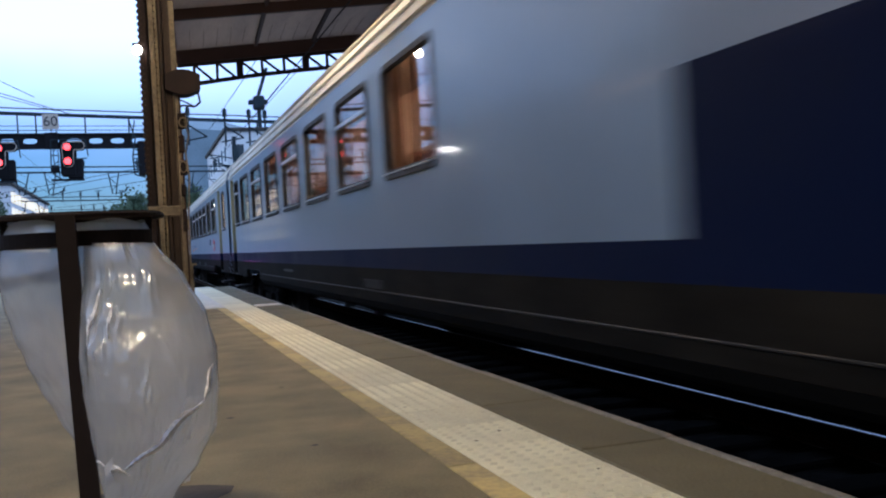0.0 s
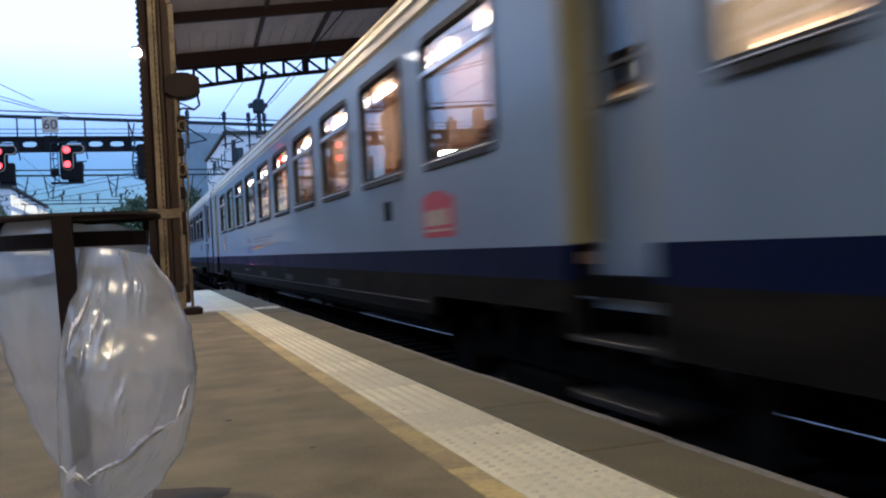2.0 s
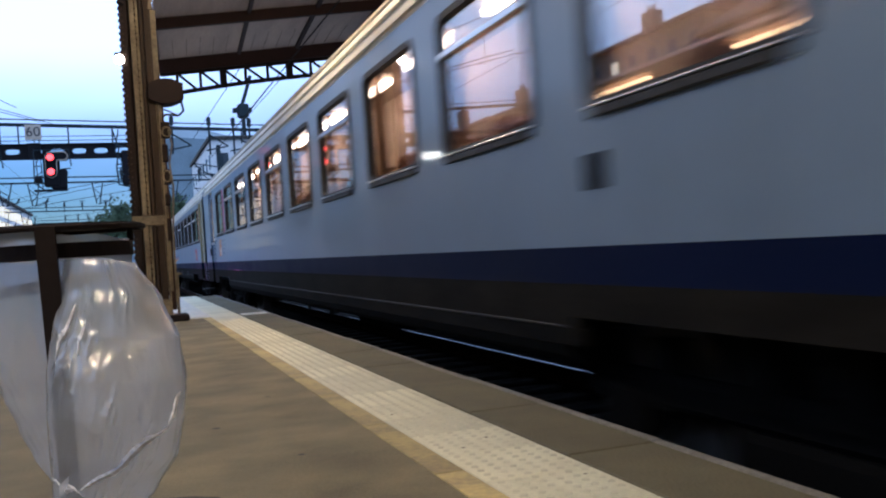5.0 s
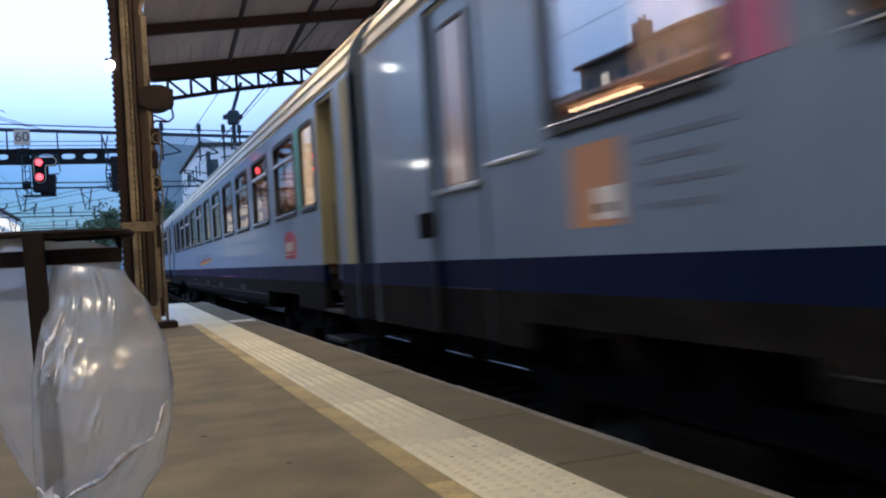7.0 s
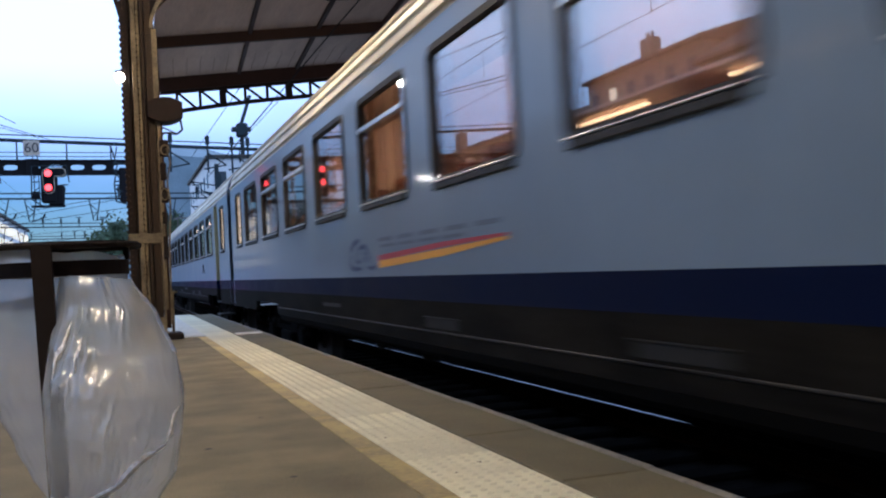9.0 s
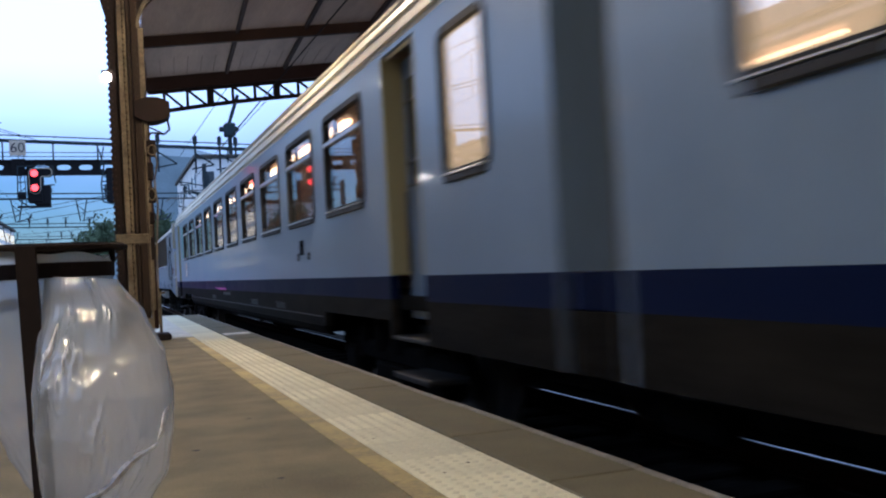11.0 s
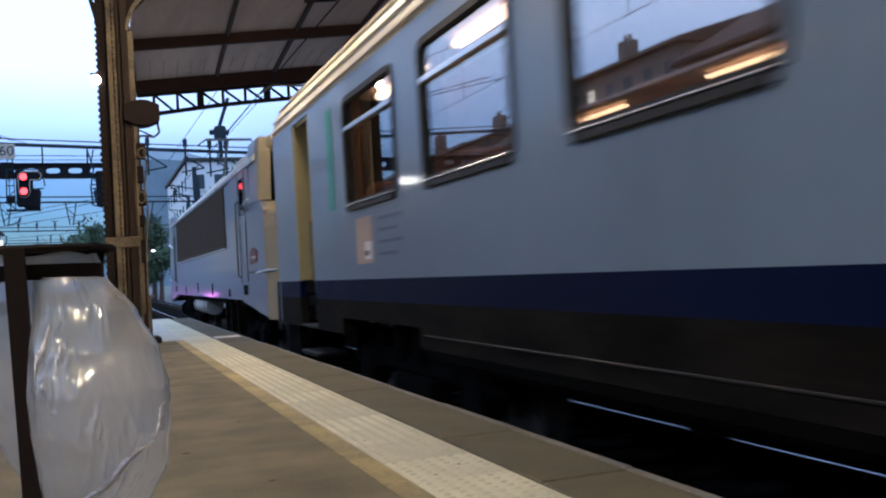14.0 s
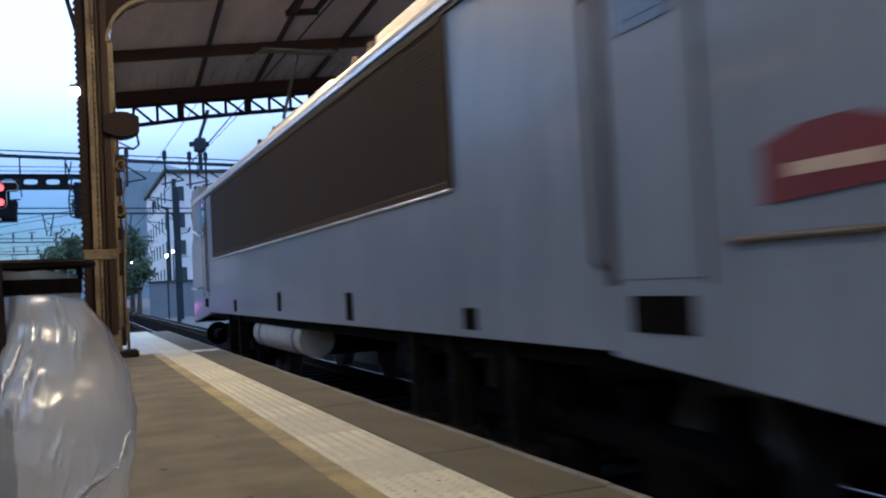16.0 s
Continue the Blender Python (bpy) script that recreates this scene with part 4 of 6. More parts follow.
def coach(name, label, windows, small, doors, front_dark=0.0, dim=False, tube=None, tube_x=-0.92, group="coaches of the train"):
    """A coach whose leading end is at y = 0. windows: middles; small: (middle, frosted); doors: (ya, yb, open)."""
    car = thing(name, label, "coach", group)
    y0, y1 = 0.28, CAR_L - 0.28
    holes = [(c - 0.70, c + 0.70, WZ0, WZ1) for c in windows] + [(c - 0.37, c + 0.37, WZ0, WZ1) for c, _ in small]
    holes += [(a, b, 0.80, 2.92) for a, b, _ in doors]
    for side in (-1, 1):
        up = [(h[0], h[1], max(h[2], STRIPE1), h[3]) for h in holes if h[3] > STRIPE1]
        low = [(h[0], h[1], STRIPE0, STRIPE1) for h in holes if h[2] < STRIPE0]
        bot = [(h[0], h[1], 0.80, STRIPE0) for h in holes if h[2] < STRIPE0]
        f0 = max(front_dark, y0)
        part("side_wall", wall_with_holes(side, f0, y1, STRIPE1, 2.95, up), M_BODY, car, "pale blue-grey painted side wall")
        if front_dark:
            part("side_wall", wall_with_holes(side, y0, front_dark, STRIPE1, 1.95, []), M_STRIPE, car, "dark blue painted side of the leading end")
            part("side_wall", wall_with_holes(side, y0, front_dark, 1.95, 2.95, []), M_LOCO, car, "dull grey upper side of the leading end")
        cuts = sorted([y0, y1] + [v for h in low for v in h[:2]])
        for ya, yb in zip(cuts[::2], cuts[1::2]):
            part("waist_stripe", wall_with_holes(side, ya, yb, STRIPE0, STRIPE1, []), M_STRIPE, car, "dark blue band along the side")
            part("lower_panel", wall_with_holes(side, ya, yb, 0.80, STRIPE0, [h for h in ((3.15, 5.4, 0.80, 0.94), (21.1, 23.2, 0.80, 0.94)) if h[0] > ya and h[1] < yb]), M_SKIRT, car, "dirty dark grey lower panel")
        # skirt that curves in below the floor between the bogies; its shade is in the black
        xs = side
        part("skirt", Shape().extrude([(xs * 1.41, 0.797), (xs * 1.39, 0.74), (xs * 1.34, 0.70), (xs * 1.29, 0.70), (xs * 1.33, 0.75), (xs * 1.35, 0.797)], 5.5, 21.0), M_UNDER, car, "skirt coloured near-black for the shade below the floor")
        part("skirt_edge", Shape().box(min(xs * 1.40, xs * 1.418), max(xs * 1.40, xs * 1.418), 5.5, 21.0, 0.885, 0.897, 0.003), M_MOULD, car, "thin dull steel moulding")
        for x, z, nx, nz in ((1.408, 3.0, 1, 0.1), (1.372, 3.13, 0.94, 0.34), (1.30, 3.27, 0.8, 0.6), (1.165, 3.42, 0.7, 0.71)):
            part("roof_rib", rib_at(xs * x, z, xs * nx, nz, y0, y1), M_ROOF, car)
    part("roof", roof_shape(y0, y1), M_ROOF, car, "cream-grey curved ribbed roof", smooth=True)
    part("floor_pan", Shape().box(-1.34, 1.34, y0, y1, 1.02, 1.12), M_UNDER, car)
    for ya, yb in ((y0, y0 + 0.06), (y1 - 0.06, y1)):
        part("end_wall", Shape().extrude([(-x, z) for x, z in SECTION] + [(x, z) for x, z in reversed(SECTION)], ya, yb), M_BODY, car)
    for ya, yb in ((-0.02, y0), (y1, CAR_L + 0.02)):
        g = Shape()
        for k in range(4):
            w = (yb - ya) / 4
            g.box(-1.12, 1.12, ya + k * w + 0.005, ya + (k + 1) * w - 0.005, 0.95, 3.25, 0.02)
        for sx in (-1, 1):
            part("apron_stripe", Shape().box(min(sx * 1.36, sx * 1.40), max(sx * 1.36, sx * 1.40), ya + 0.05, yb - 0.05, STRIPE0, STRIPE1, 0.004), M_STRIPE, car, "dark blue band across the coach end")
            part("apron", Shape().box(min(sx * 1.36, sx * 1.40), max(sx * 1.36, sx * 1.40), ya + 0.05, yb - 0.05, 0.80, STRIPE0 - 0.004, 0.004), M_SKIRT, car, "dark lower apron of the coach end")
        part("gangway_bellows", g, M_BELLOWS, car, "gangway bellows coloured tan for the lit gap")
        yb2, yi = (ya + 0.02, ya + 0.24) if ya < 1 else (ya + 0.04, yb - 0.02)
        for sx in (-0.88, 0.88):
            part("buffer", Shape().bar((sx, yb2, 0.55), (sx, yi, 0.55), 0.09, 12), M_UNDER, car)
    # lit interior
    part("lining", Shape().box(-1.33, 1.33, 3.3, 23.9, 3.0, 3.03).box(-0.02, 0.02, 3.3, 3.34, 1.12, 3.0), M_INSIDE, car, "brown ceiling lining")
    part("aisle_wall", Shape().box(-0.45, -0.40, 3.3, 23.6, 1.12, 3.0), M_INSIDE_DIM if dim else M_INSIDE, car, "brown inner partition")
    for k in range(10):
        yy = 4.2 + 2.0 * k
        part("tube_lamp", Shape().box(tube_x, tube_x + 0.09, yy, yy + 1.25, 2.93, 2.985, 0.01), tube or M_TUBE, car, "warm lit fluorescent tube")
        part("seat", SEAT_ME, None, car, "dark red-brown seat", at=(-0.86, yy + 0.2, 0.90))
        part("seat", SEAT_ME, None, car, "dark red-brown seat", at=(-0.86, yy + 1.2, 0.90))
    for c in windows:
        for e in (-1, 1):
            part("curtain", CURTAIN_ME, None, car, "gathered tan window curtain", at=(-1.305, c + e * 0.66, WZ0 - 0.03))
        for side in (-1, 1):
            put_window(car, side, c, 1.40, (round(c * 10) % 3) != 0, False)
    for c, frosted in small:
        for side in (-1, 1):
            put_window(car, side, c, 0.74, not frosted, frosted)
    for a, b, is_open in doors:
        for side in (-1, 1):
            out_x = side * 1.41
            rec = 0.16 if is_open else 0.04
            xi = side * (1.41 - rec)
            d = part("door", Shape().box(min(xi, xi - side * 0.04), max(xi, xi - side * 0.04), a, b, 0.95, 2.90, 0.006), M_BODY, car, "recessed grey folding door" if is_open else "closed grey door")
            part("door_pane", Shape().box(min(xi, xi + side * 0.012), max(xi, xi + side * 0.012), a + (0.2 if is_open else 0.27), b - (0.18 if is_open else 0.25), 1.95 if is_open else 1.75, 2.74, 0.004), M_DARK_PANE if dim or is_open == "unlit" else M_DOORGLOW if is_open else M_DOORDIM, d, "narrow dark door window" if dim or is_open == "unlit" else "narrow warm-lit door window")
            if is_open:
                for z in (1.93, 2.10, 2.55):
                    part("guard_bar", Shape().box(min(xi + side * 0.014, xi + side * 0.03), max(xi + side * 0.014, xi + side * 0.03), a + 0.18, b - 0.16, z, z + 0.022, 0.004), M_STEEL, d, "steel guard bar")
                part("door_handle", Shape().bar((xi + side * 0.03, b - 0.1, 1.3), (xi + side * 0.03, b - 0.1, 1.9), 0.014), M_STEEL, d, "steel grab rail")
            if is_open:
                part("door_jamb", Shape().box(min(out_x, xi), max(out_x, xi), a - 0.02, a + 0.045, 1.28, 2.92, 0.006).box(min(out_x, xi), max(out_x, xi), b - 0.045, b + 0.03, 1.28, 2.92, 0.006), M_DOORWAY, car, "door jamb coloured yellow for the lit doorway")
                part("door_step", Shape().box(min(out_x - side * 0.3, out_x + side * 0.02), max(out_x - side * 0.3, out_x + side * 0.02), a + 0.02, b - 0.02, 0.52, 0.56, 0.006).box(min(out_x - side * 0.28, out_x - side * 0.0), max(out_x - side * 0.28, out_x - side * 0.0), a + 0.02, b - 0.02, 0.80, 0.83, 0.006), M_MOULD, car, "worn steel entry step")
            else:
                part("door_handle", Shape().box(min(out_x - side * 0.03, out_x + side * 0.012), max(out_x - side * 0.03, out_x + side * 0.012), a + 0.10, b - 0.10, 1.70, 1.735, 0.006), M_ALU, d, "bright steel door rail")
                part("pane_rim", Shape().box(min(xi, xi + side * 0.02), max(xi, xi + side * 0.02), a + 0.24, a + 0.27, 1.73, 2.76, 0.004).box(min(xi, xi + side * 0.02), max(xi, xi + side * 0.02), b - 0.25, b - 0.22, 1.73, 2.76, 0.004).box(min(xi, xi + side * 0.02), max(xi, xi + side * 0.02), a + 0.24, b - 0.22, 2.74, 2.77, 0.004), M_RUBBER, d, "black rubber pane rim")
                part("door_stripe", Shape().box(min(xi, xi + side * 0.004), max(xi, xi + side * 0.004), a + 0.003, b - 0.003, STRIPE0, STRIPE1), M_STRIPE, d, "dark blue band across the door")
                part("door_kick_panel", Shape().box(min(xi, xi + side * 0.004), max(xi, xi + side * 0.004), a + 0.003, b - 0.003, 0.80, STRIPE0 - 0.003), M_SKIRT, d, "dirty dark lower panel of the door")
                part("door_seam", Shape().box(min(out_x, out_x + side * 0.006), max(out_x, out_x + side * 0.006), a - 0.02, a, 0.82, 2.92).box(min(out_x, out_x + side * 0.006), max(out_x, out_x + side * 0.006), b, b + 0.02, 0.82, 2.92), M_RUBBER, car)
    for y in (4.2, 22.2):
        add_bogie(car, y)
    # boxes under the floor
    for y, l, h in ((8.2, 1.1, 0.35), (10.6, 1.8, 0.42), (14.2, 1.4, 0.38), (17.0, 1.0, 0.3)):
        part("equipment_box", Shape().box(-0.8, 0.8, y, y + l, 0.90 - h, 0.98, 0.03), M_UNDER, car)
    return car


def sheet(car, name, y0, y1, z0, z1, material, label, out=0.004):
    """A flat marking on the platform side of a vehicle; z above the rail."""
    return part(name, Shape().box(-1.41 - out, -1.4095, y0, y1, z0, z1), material, car, label)


def mids(first, count, pitch=1.97):
    return [first - pitch * k for k in range(count)]


coach_a = coach("driving_coach", "pale blue-grey leading coach with dark blue front end and lit windows", mids(22.85, 7, 1.955), [(24.37, False)], [(24.97, 25.73, True)], front_dark=7.35, tube=M_TUBE_LOW, tube_x=-1.27)
coach_b = coach("passenger_coach", "pale blue-grey coach with blue band and orange-lit windows", mids(22.40, 10), [(1.42, True)], [(2.27, 3.09, "unlit"), (24.25, 25.0, True)], tube=M_TUBE_BRIGHT)
coach_c = coach("passenger_coach", "pale blue-grey coach with closed doors and warm lit windows", mids(22.16, 10), [(1.30, True)], [(1.98, 2.75, False), (23.70, 24.62, False)], tube=M_TUBE_BRIGHT)
coach_d = coach("passenger_coach", "pale blue-grey coach with red sign and one frosted window", mids(23.36, 11), [(2.24, True), (24.95, True)], [(0.95, 1.72, True)], tube=M_TUBE_LOW, tube_x=-1.27)
coach_e = coach("passenger_coach", "pale blue-grey rear coach coupled to the locomotive", mids(22.12, 10), [(1.42, True)], [(2.27, 3.09, True), (24.2, 24.97, True)], dim=True)


def stroke(points, w):
    """A flat painted stroke on the platform side through (y, z) points, w wide in the middle."""
    vs, n = [], len(points)
    for k, (y, z) in enumerate(points):
        ya, za = points[max(0, k - 1)]
        yb, zb = points[min(n - 1, k + 1)]
        d = math.hypot(yb - ya, zb - za)
        h = w / 2 * (0.35 + 0.65 * math.sin(math.pi * (k + 0.5) / n))
        vs += [(-1.4145, y - (zb - za) / d * h, z + (yb - ya) / d * h), (-1.4145, y + (zb - za) / d * h, z - (yb - ya) / d * h)]
    return Shape().add(vs, [(2 * k, 2 * k + 1, 2 * k + 3, 2 * k + 2) for k in range(n - 1)])


def region_logo(car, y0, thick=1.0):
    """Blue brush-stroke emblem, bars for small writing and a tapering red and amber ribbon."""
    for za, zb, m, lab in ((1.345, 1.405, M_YELLOWMARK, "amber ribbon marking"), (1.405, 1.450, M_RED, "red ribbon marking")):
        tip = 1.485 if m is M_RED else 1.465
        za, zb = 1.405 + (za - 1.405) * thick, 1.405 + (zb - 1.405) * thick
        part("ribbon", Shape().add([(-1.414, y0, za), (-1.414, y0 - 1.6, za + 0.055), (-1.414, y0 - 2.7, tip), (-1.414, y0 - 2.7, tip + 0.018 * thick), (-1.414, y0 - 1.6, zb + 0.030 + 0.015 * thick), (-1.414, y0, zb)], [(0, 1, 2, 3, 4, 5)]), m, car, lab)
    for pts, w in (([(0.98, 1.50), (0.90, 1.55), (0.78, 1.585), (0.62, 1.60)], 0.055), ([(0.95, 1.47), (1.0, 1.42), (0.95, 1.365), (0.80, 1.345), (0.58, 1.35)], 0.05),
                   ([(0.72, 1.50), (0.75, 1.44), (0.70, 1.40), (0.60, 1.42)], 0.04), ([(0.66, 1.52), (0.50, 1.545), (0.40, 1.53), (0.34, 1.47), (0.30, 1.40)], 0.045),
                   ([(0.50, 1.50), (0.46, 1.44), (0.40, 1.40)], 0.03), ([(0.36, 1.36), (0.25, 1.345), (0.14, 1.35), (0.06, 1.38)], 0.035)):
        part("emblem", stroke([(y0 + a, b) for a, b in pts], w), M_BLUEMARK, car, "dark blue brush stroke of the emblem")
    for k in range(5):
        sheet(car, "lettering_bar", y0 - 0.40 - 0.55 * k, y0 - 0.03 - 0.55 * k, 1.560, 1.592, M_FAINT, "bar of small dark lettering")
        if k < 4:
            sheet(car, "lettering_bar", y0 - 0.50 - 0.50 * k, y0 - 0.10 - 0.50 * k, 1.512, 1.535, M_FAINT, "bar of small dark lettering")


region_logo(coach_b, 16.35, 0.55)
region_logo(coach_d, 15.70)


# Olive-cream strips put the light on this coach end into the colour.
for y in (0.62, 0.93):
    part("lit_corner_strip", Shape().box(-1.418, -1.4095, y - 0.30 if y < 0.7 else y - 0.02, y, STRIPE1, 2.92, 0.003), M_DOORWAY, coach_d, "coach corner coloured olive-cream for the light on it")


def poster(car, y, colour=None):
    sheet(car, "poster", y - 0.22, y + 0.22, 1.40, 1.77, colour or M_ORANGE, "orange notice on the side")
    sheet(car, "poster_patch", y - 0.20, y - 0.02, 1.43, 1.57, M_WHITE, "pale patch on the notice", 0.007)
    sheet(car, "poster_patch", y - 0.14, y - 0.04, 1.46, 1.50, M_BLACK, "dark mark on the notice", 0.009)
    for k in range(4):
        sheet(car, "lettering_bar", y - 0.85 - 0.12 * (k % 2), y - 0.40, 1.45 + 0.09 * k, 1.475 + 0.09 * k, M_FAINT, "bar of faint grey lettering")


poster(coach_b, 22.5)
poster(coach_c, 22.42)
poster(coach_e, 22.35, M_PEACH)


def red_sign(car, y, z0=1.36, w=0.70, h=0.33):
    """A dark red sign with a bowed top and white bars."""
    out = [(y - w / 2, z0), (y + w / 2, z0), (y + w / 2, z0 + h * 0.86), (y + w * 0.2, z0 + h), (y - w * 0.1, z0 + h), (y - w / 2, z0 + h * 0.80)]
    n = len(out)
    s = part("red_sign", Shape().add([(-1.4155, a, z) for a, z in out] + [(-1.4095, a, z) for a, z in out], [tuple(range(n)), tuple(range(n, 2 * n))[::-1]] + [(k, (k + 1) % n, n + (k + 1) % n, n + k) for k in range(n)]), M_RED, car, "dark red rectangular sign")
    for k in range(3):
        c = y + w * (0.27 - 0.26 * k)
        part("sign_bar", Shape().add([(x, c + a, z0 + h * b) for x in (-1.419, -1.4157) for a, b in ((0.09, 0.24), (-0.08, 0.28), (-0.06, 0.62), (0.10, 0.56))], [(0, 1, 2, 3), (7, 6, 5, 4), (0, 4, 5, 1), (1, 5, 6, 2), (2, 6, 7, 3), (3, 7, 4, 0)]), M_BOARD, s, "pale slanted block on the sign")
    part("sign_line", Shape().box(-1.419, -1.4157, y - w / 2 + 0.05, y + w / 2 - 0.03, z0 + h * 0.13, z0 + h * 0.18), M_BOARD, s, "thin pale line on the sign")


red_sign(coach_b, 5.14)
red_sign(coach_d, 3.5)
for car, y, m in ((coach_b, 23.2, M_MAGENTA), (coach_c, 21.3, M_MAGENTA), (coach_d, 2.78, M_TEAL), (coach_e, 23.35, M_TEAL)):
    sheet(car, "class_strip", y - 0.11, y + 0.11, 1.90, 2.80, m, "coloured upright strip beside the window")
for car, y in ((coach_b, 6.5), (coach_c, 1.78), (coach_c, 5.1), (coach_e, 6.4)):
    part("locker_hatch", Shape().box(-1.42, -1.408, y - 0.09, y + 0.09, 1.53, 1.69, 0.004), M_UNDER, car, "small dark hatch")
part("locker_hatch", Shape().box(-1.425, -1.408, 24.60, 24.90, 1.43, 1.60, 0.006), M_UNDER, coach_c, "dark lock box beside the door")
part("side_rail", Shape().bar((-1.43, 23.0, 1.80), (-1.43, 23.55, 1.80), 0.014, 8).bar((-1.41, 23.0, 1.80), (-1.43, 23.0, 1.80), 0.014, 8).bar((-1.41, 23.55, 1.80), (-1.43, 23.55, 1.80), 0.014, 8), M_ALU, coach_c, "bright steel rail below the window")
for y in (6.05, 6.62):
    part("vent_cap", Shape().box(-1.416, -1.4085, y - 0.05, y + 0.05, 1.47, 1.55, 0.004), M_MOULD, coach_e, "small dark vent cap")
sheet(coach_e, "lettering_bar", 12.95, 13.95, 1.02, 1.07, M_MOULD, "bar of faint lettering on the lower panel")
for car in (coach_a, coach_b, coach_d):
    sheet(car, "lettering_bar", 17.2, 18.0, 0.985, 1.02, M_MOULD, "bar of pale lettering on the lower panel")

for car, spots in ((coach_a, (12.5,)), (coach_b, (9.0, 12.2, 15.0)), (coach_d, (8.0, 11.4, 14.2)), (coach_e, (7.9, 10.1, 15.6))):
    for y in spots:
        pl = part("data_plate", Shape().box(-1.414, -1.4095, y - 0.32, y + 0.32, 0.915, 0.98, 0.002), M_PLATE, car, "worn pale plate on the lower panel")
        part("plate_trim", Shape().box(-1.424, -1.4142, y - 0.34, y + 0.34, 0.985, 0.992).box(-1.424, -1.4142, y - 0.34, y + 0.34, 0.892, 0.898), M_MOULD, pl, "thin steel trim")

# locomotive at the rear
LOCO_L = 17.5
loco = thing("electric_locomotive", "grey electric locomotive with a big dark grille and cream cab end", "locomotive")
body = Shape()
body.add([(-1.41, y, z) for y, z in ((2.75, 1.02), (LOCO_L - 2.75, 1.02), (LOCO_L - 2.75, 2.95), (2.75, 2.95))] + [(-1.35, y, z) for y, z in ((2.75, 1.02), (LOCO_L - 2.75, 1.02), (LOCO_L - 2.75, 2.95), (2.75, 2.95))],
         [(0, 1, 2, 3), (7, 6, 5, 4), (0, 4, 5, 1), (1, 5, 6, 2), (2, 6, 7, 3), (3, 7, 4, 0)])
body.add([(1.41, y, z) for y, z in ((2.75, 1.02), (LOCO_L - 2.75, 1.02), (LOCO_L - 2.75, 2.95), (2.75, 2.95))] + [(1.35, y, z) for y, z in ((2.75, 1.02), (LOCO_L - 2.75, 1.02), (LOCO_L - 2.75, 2.95), (2.75, 2.95))],
         [(3, 2, 1, 0), (4, 5, 6, 7), (1, 5, 4, 0), (2, 6, 5, 1), (3, 7, 6, 2), (0, 4, 7, 3)])
part("side_wall", body, M_LOCO, loco, "grey painted body side")
part("roof", Shape().extrude([(-1.41, 2.90), (-1.41, 2.97), (-1.34, 3.02), (-1.15, 3.20), (-1.04, 3.30), (-0.5, 3.40), (0.5, 3.40), (1.04, 3.30), (1.15, 3.20), (1.34, 3.02), (1.41, 2.97), (1.41, 2.90)], 1.15, LOCO_L - 1.15), M_ROOF, loco, "cream-grey roof with equipment")
part("roof_edge", Shape().box(-1.432, -1.405, 1.2, LOCO_L - 1.2, 2.885, 2.925, 0.006), M_ALU, loco, "pale metal gutter")
part("roof_gap", Shape().box(-1.425, -1.409, 3.8, LOCO_L - 2.6, 2.845, 2.872), M_RUBBER, loco)


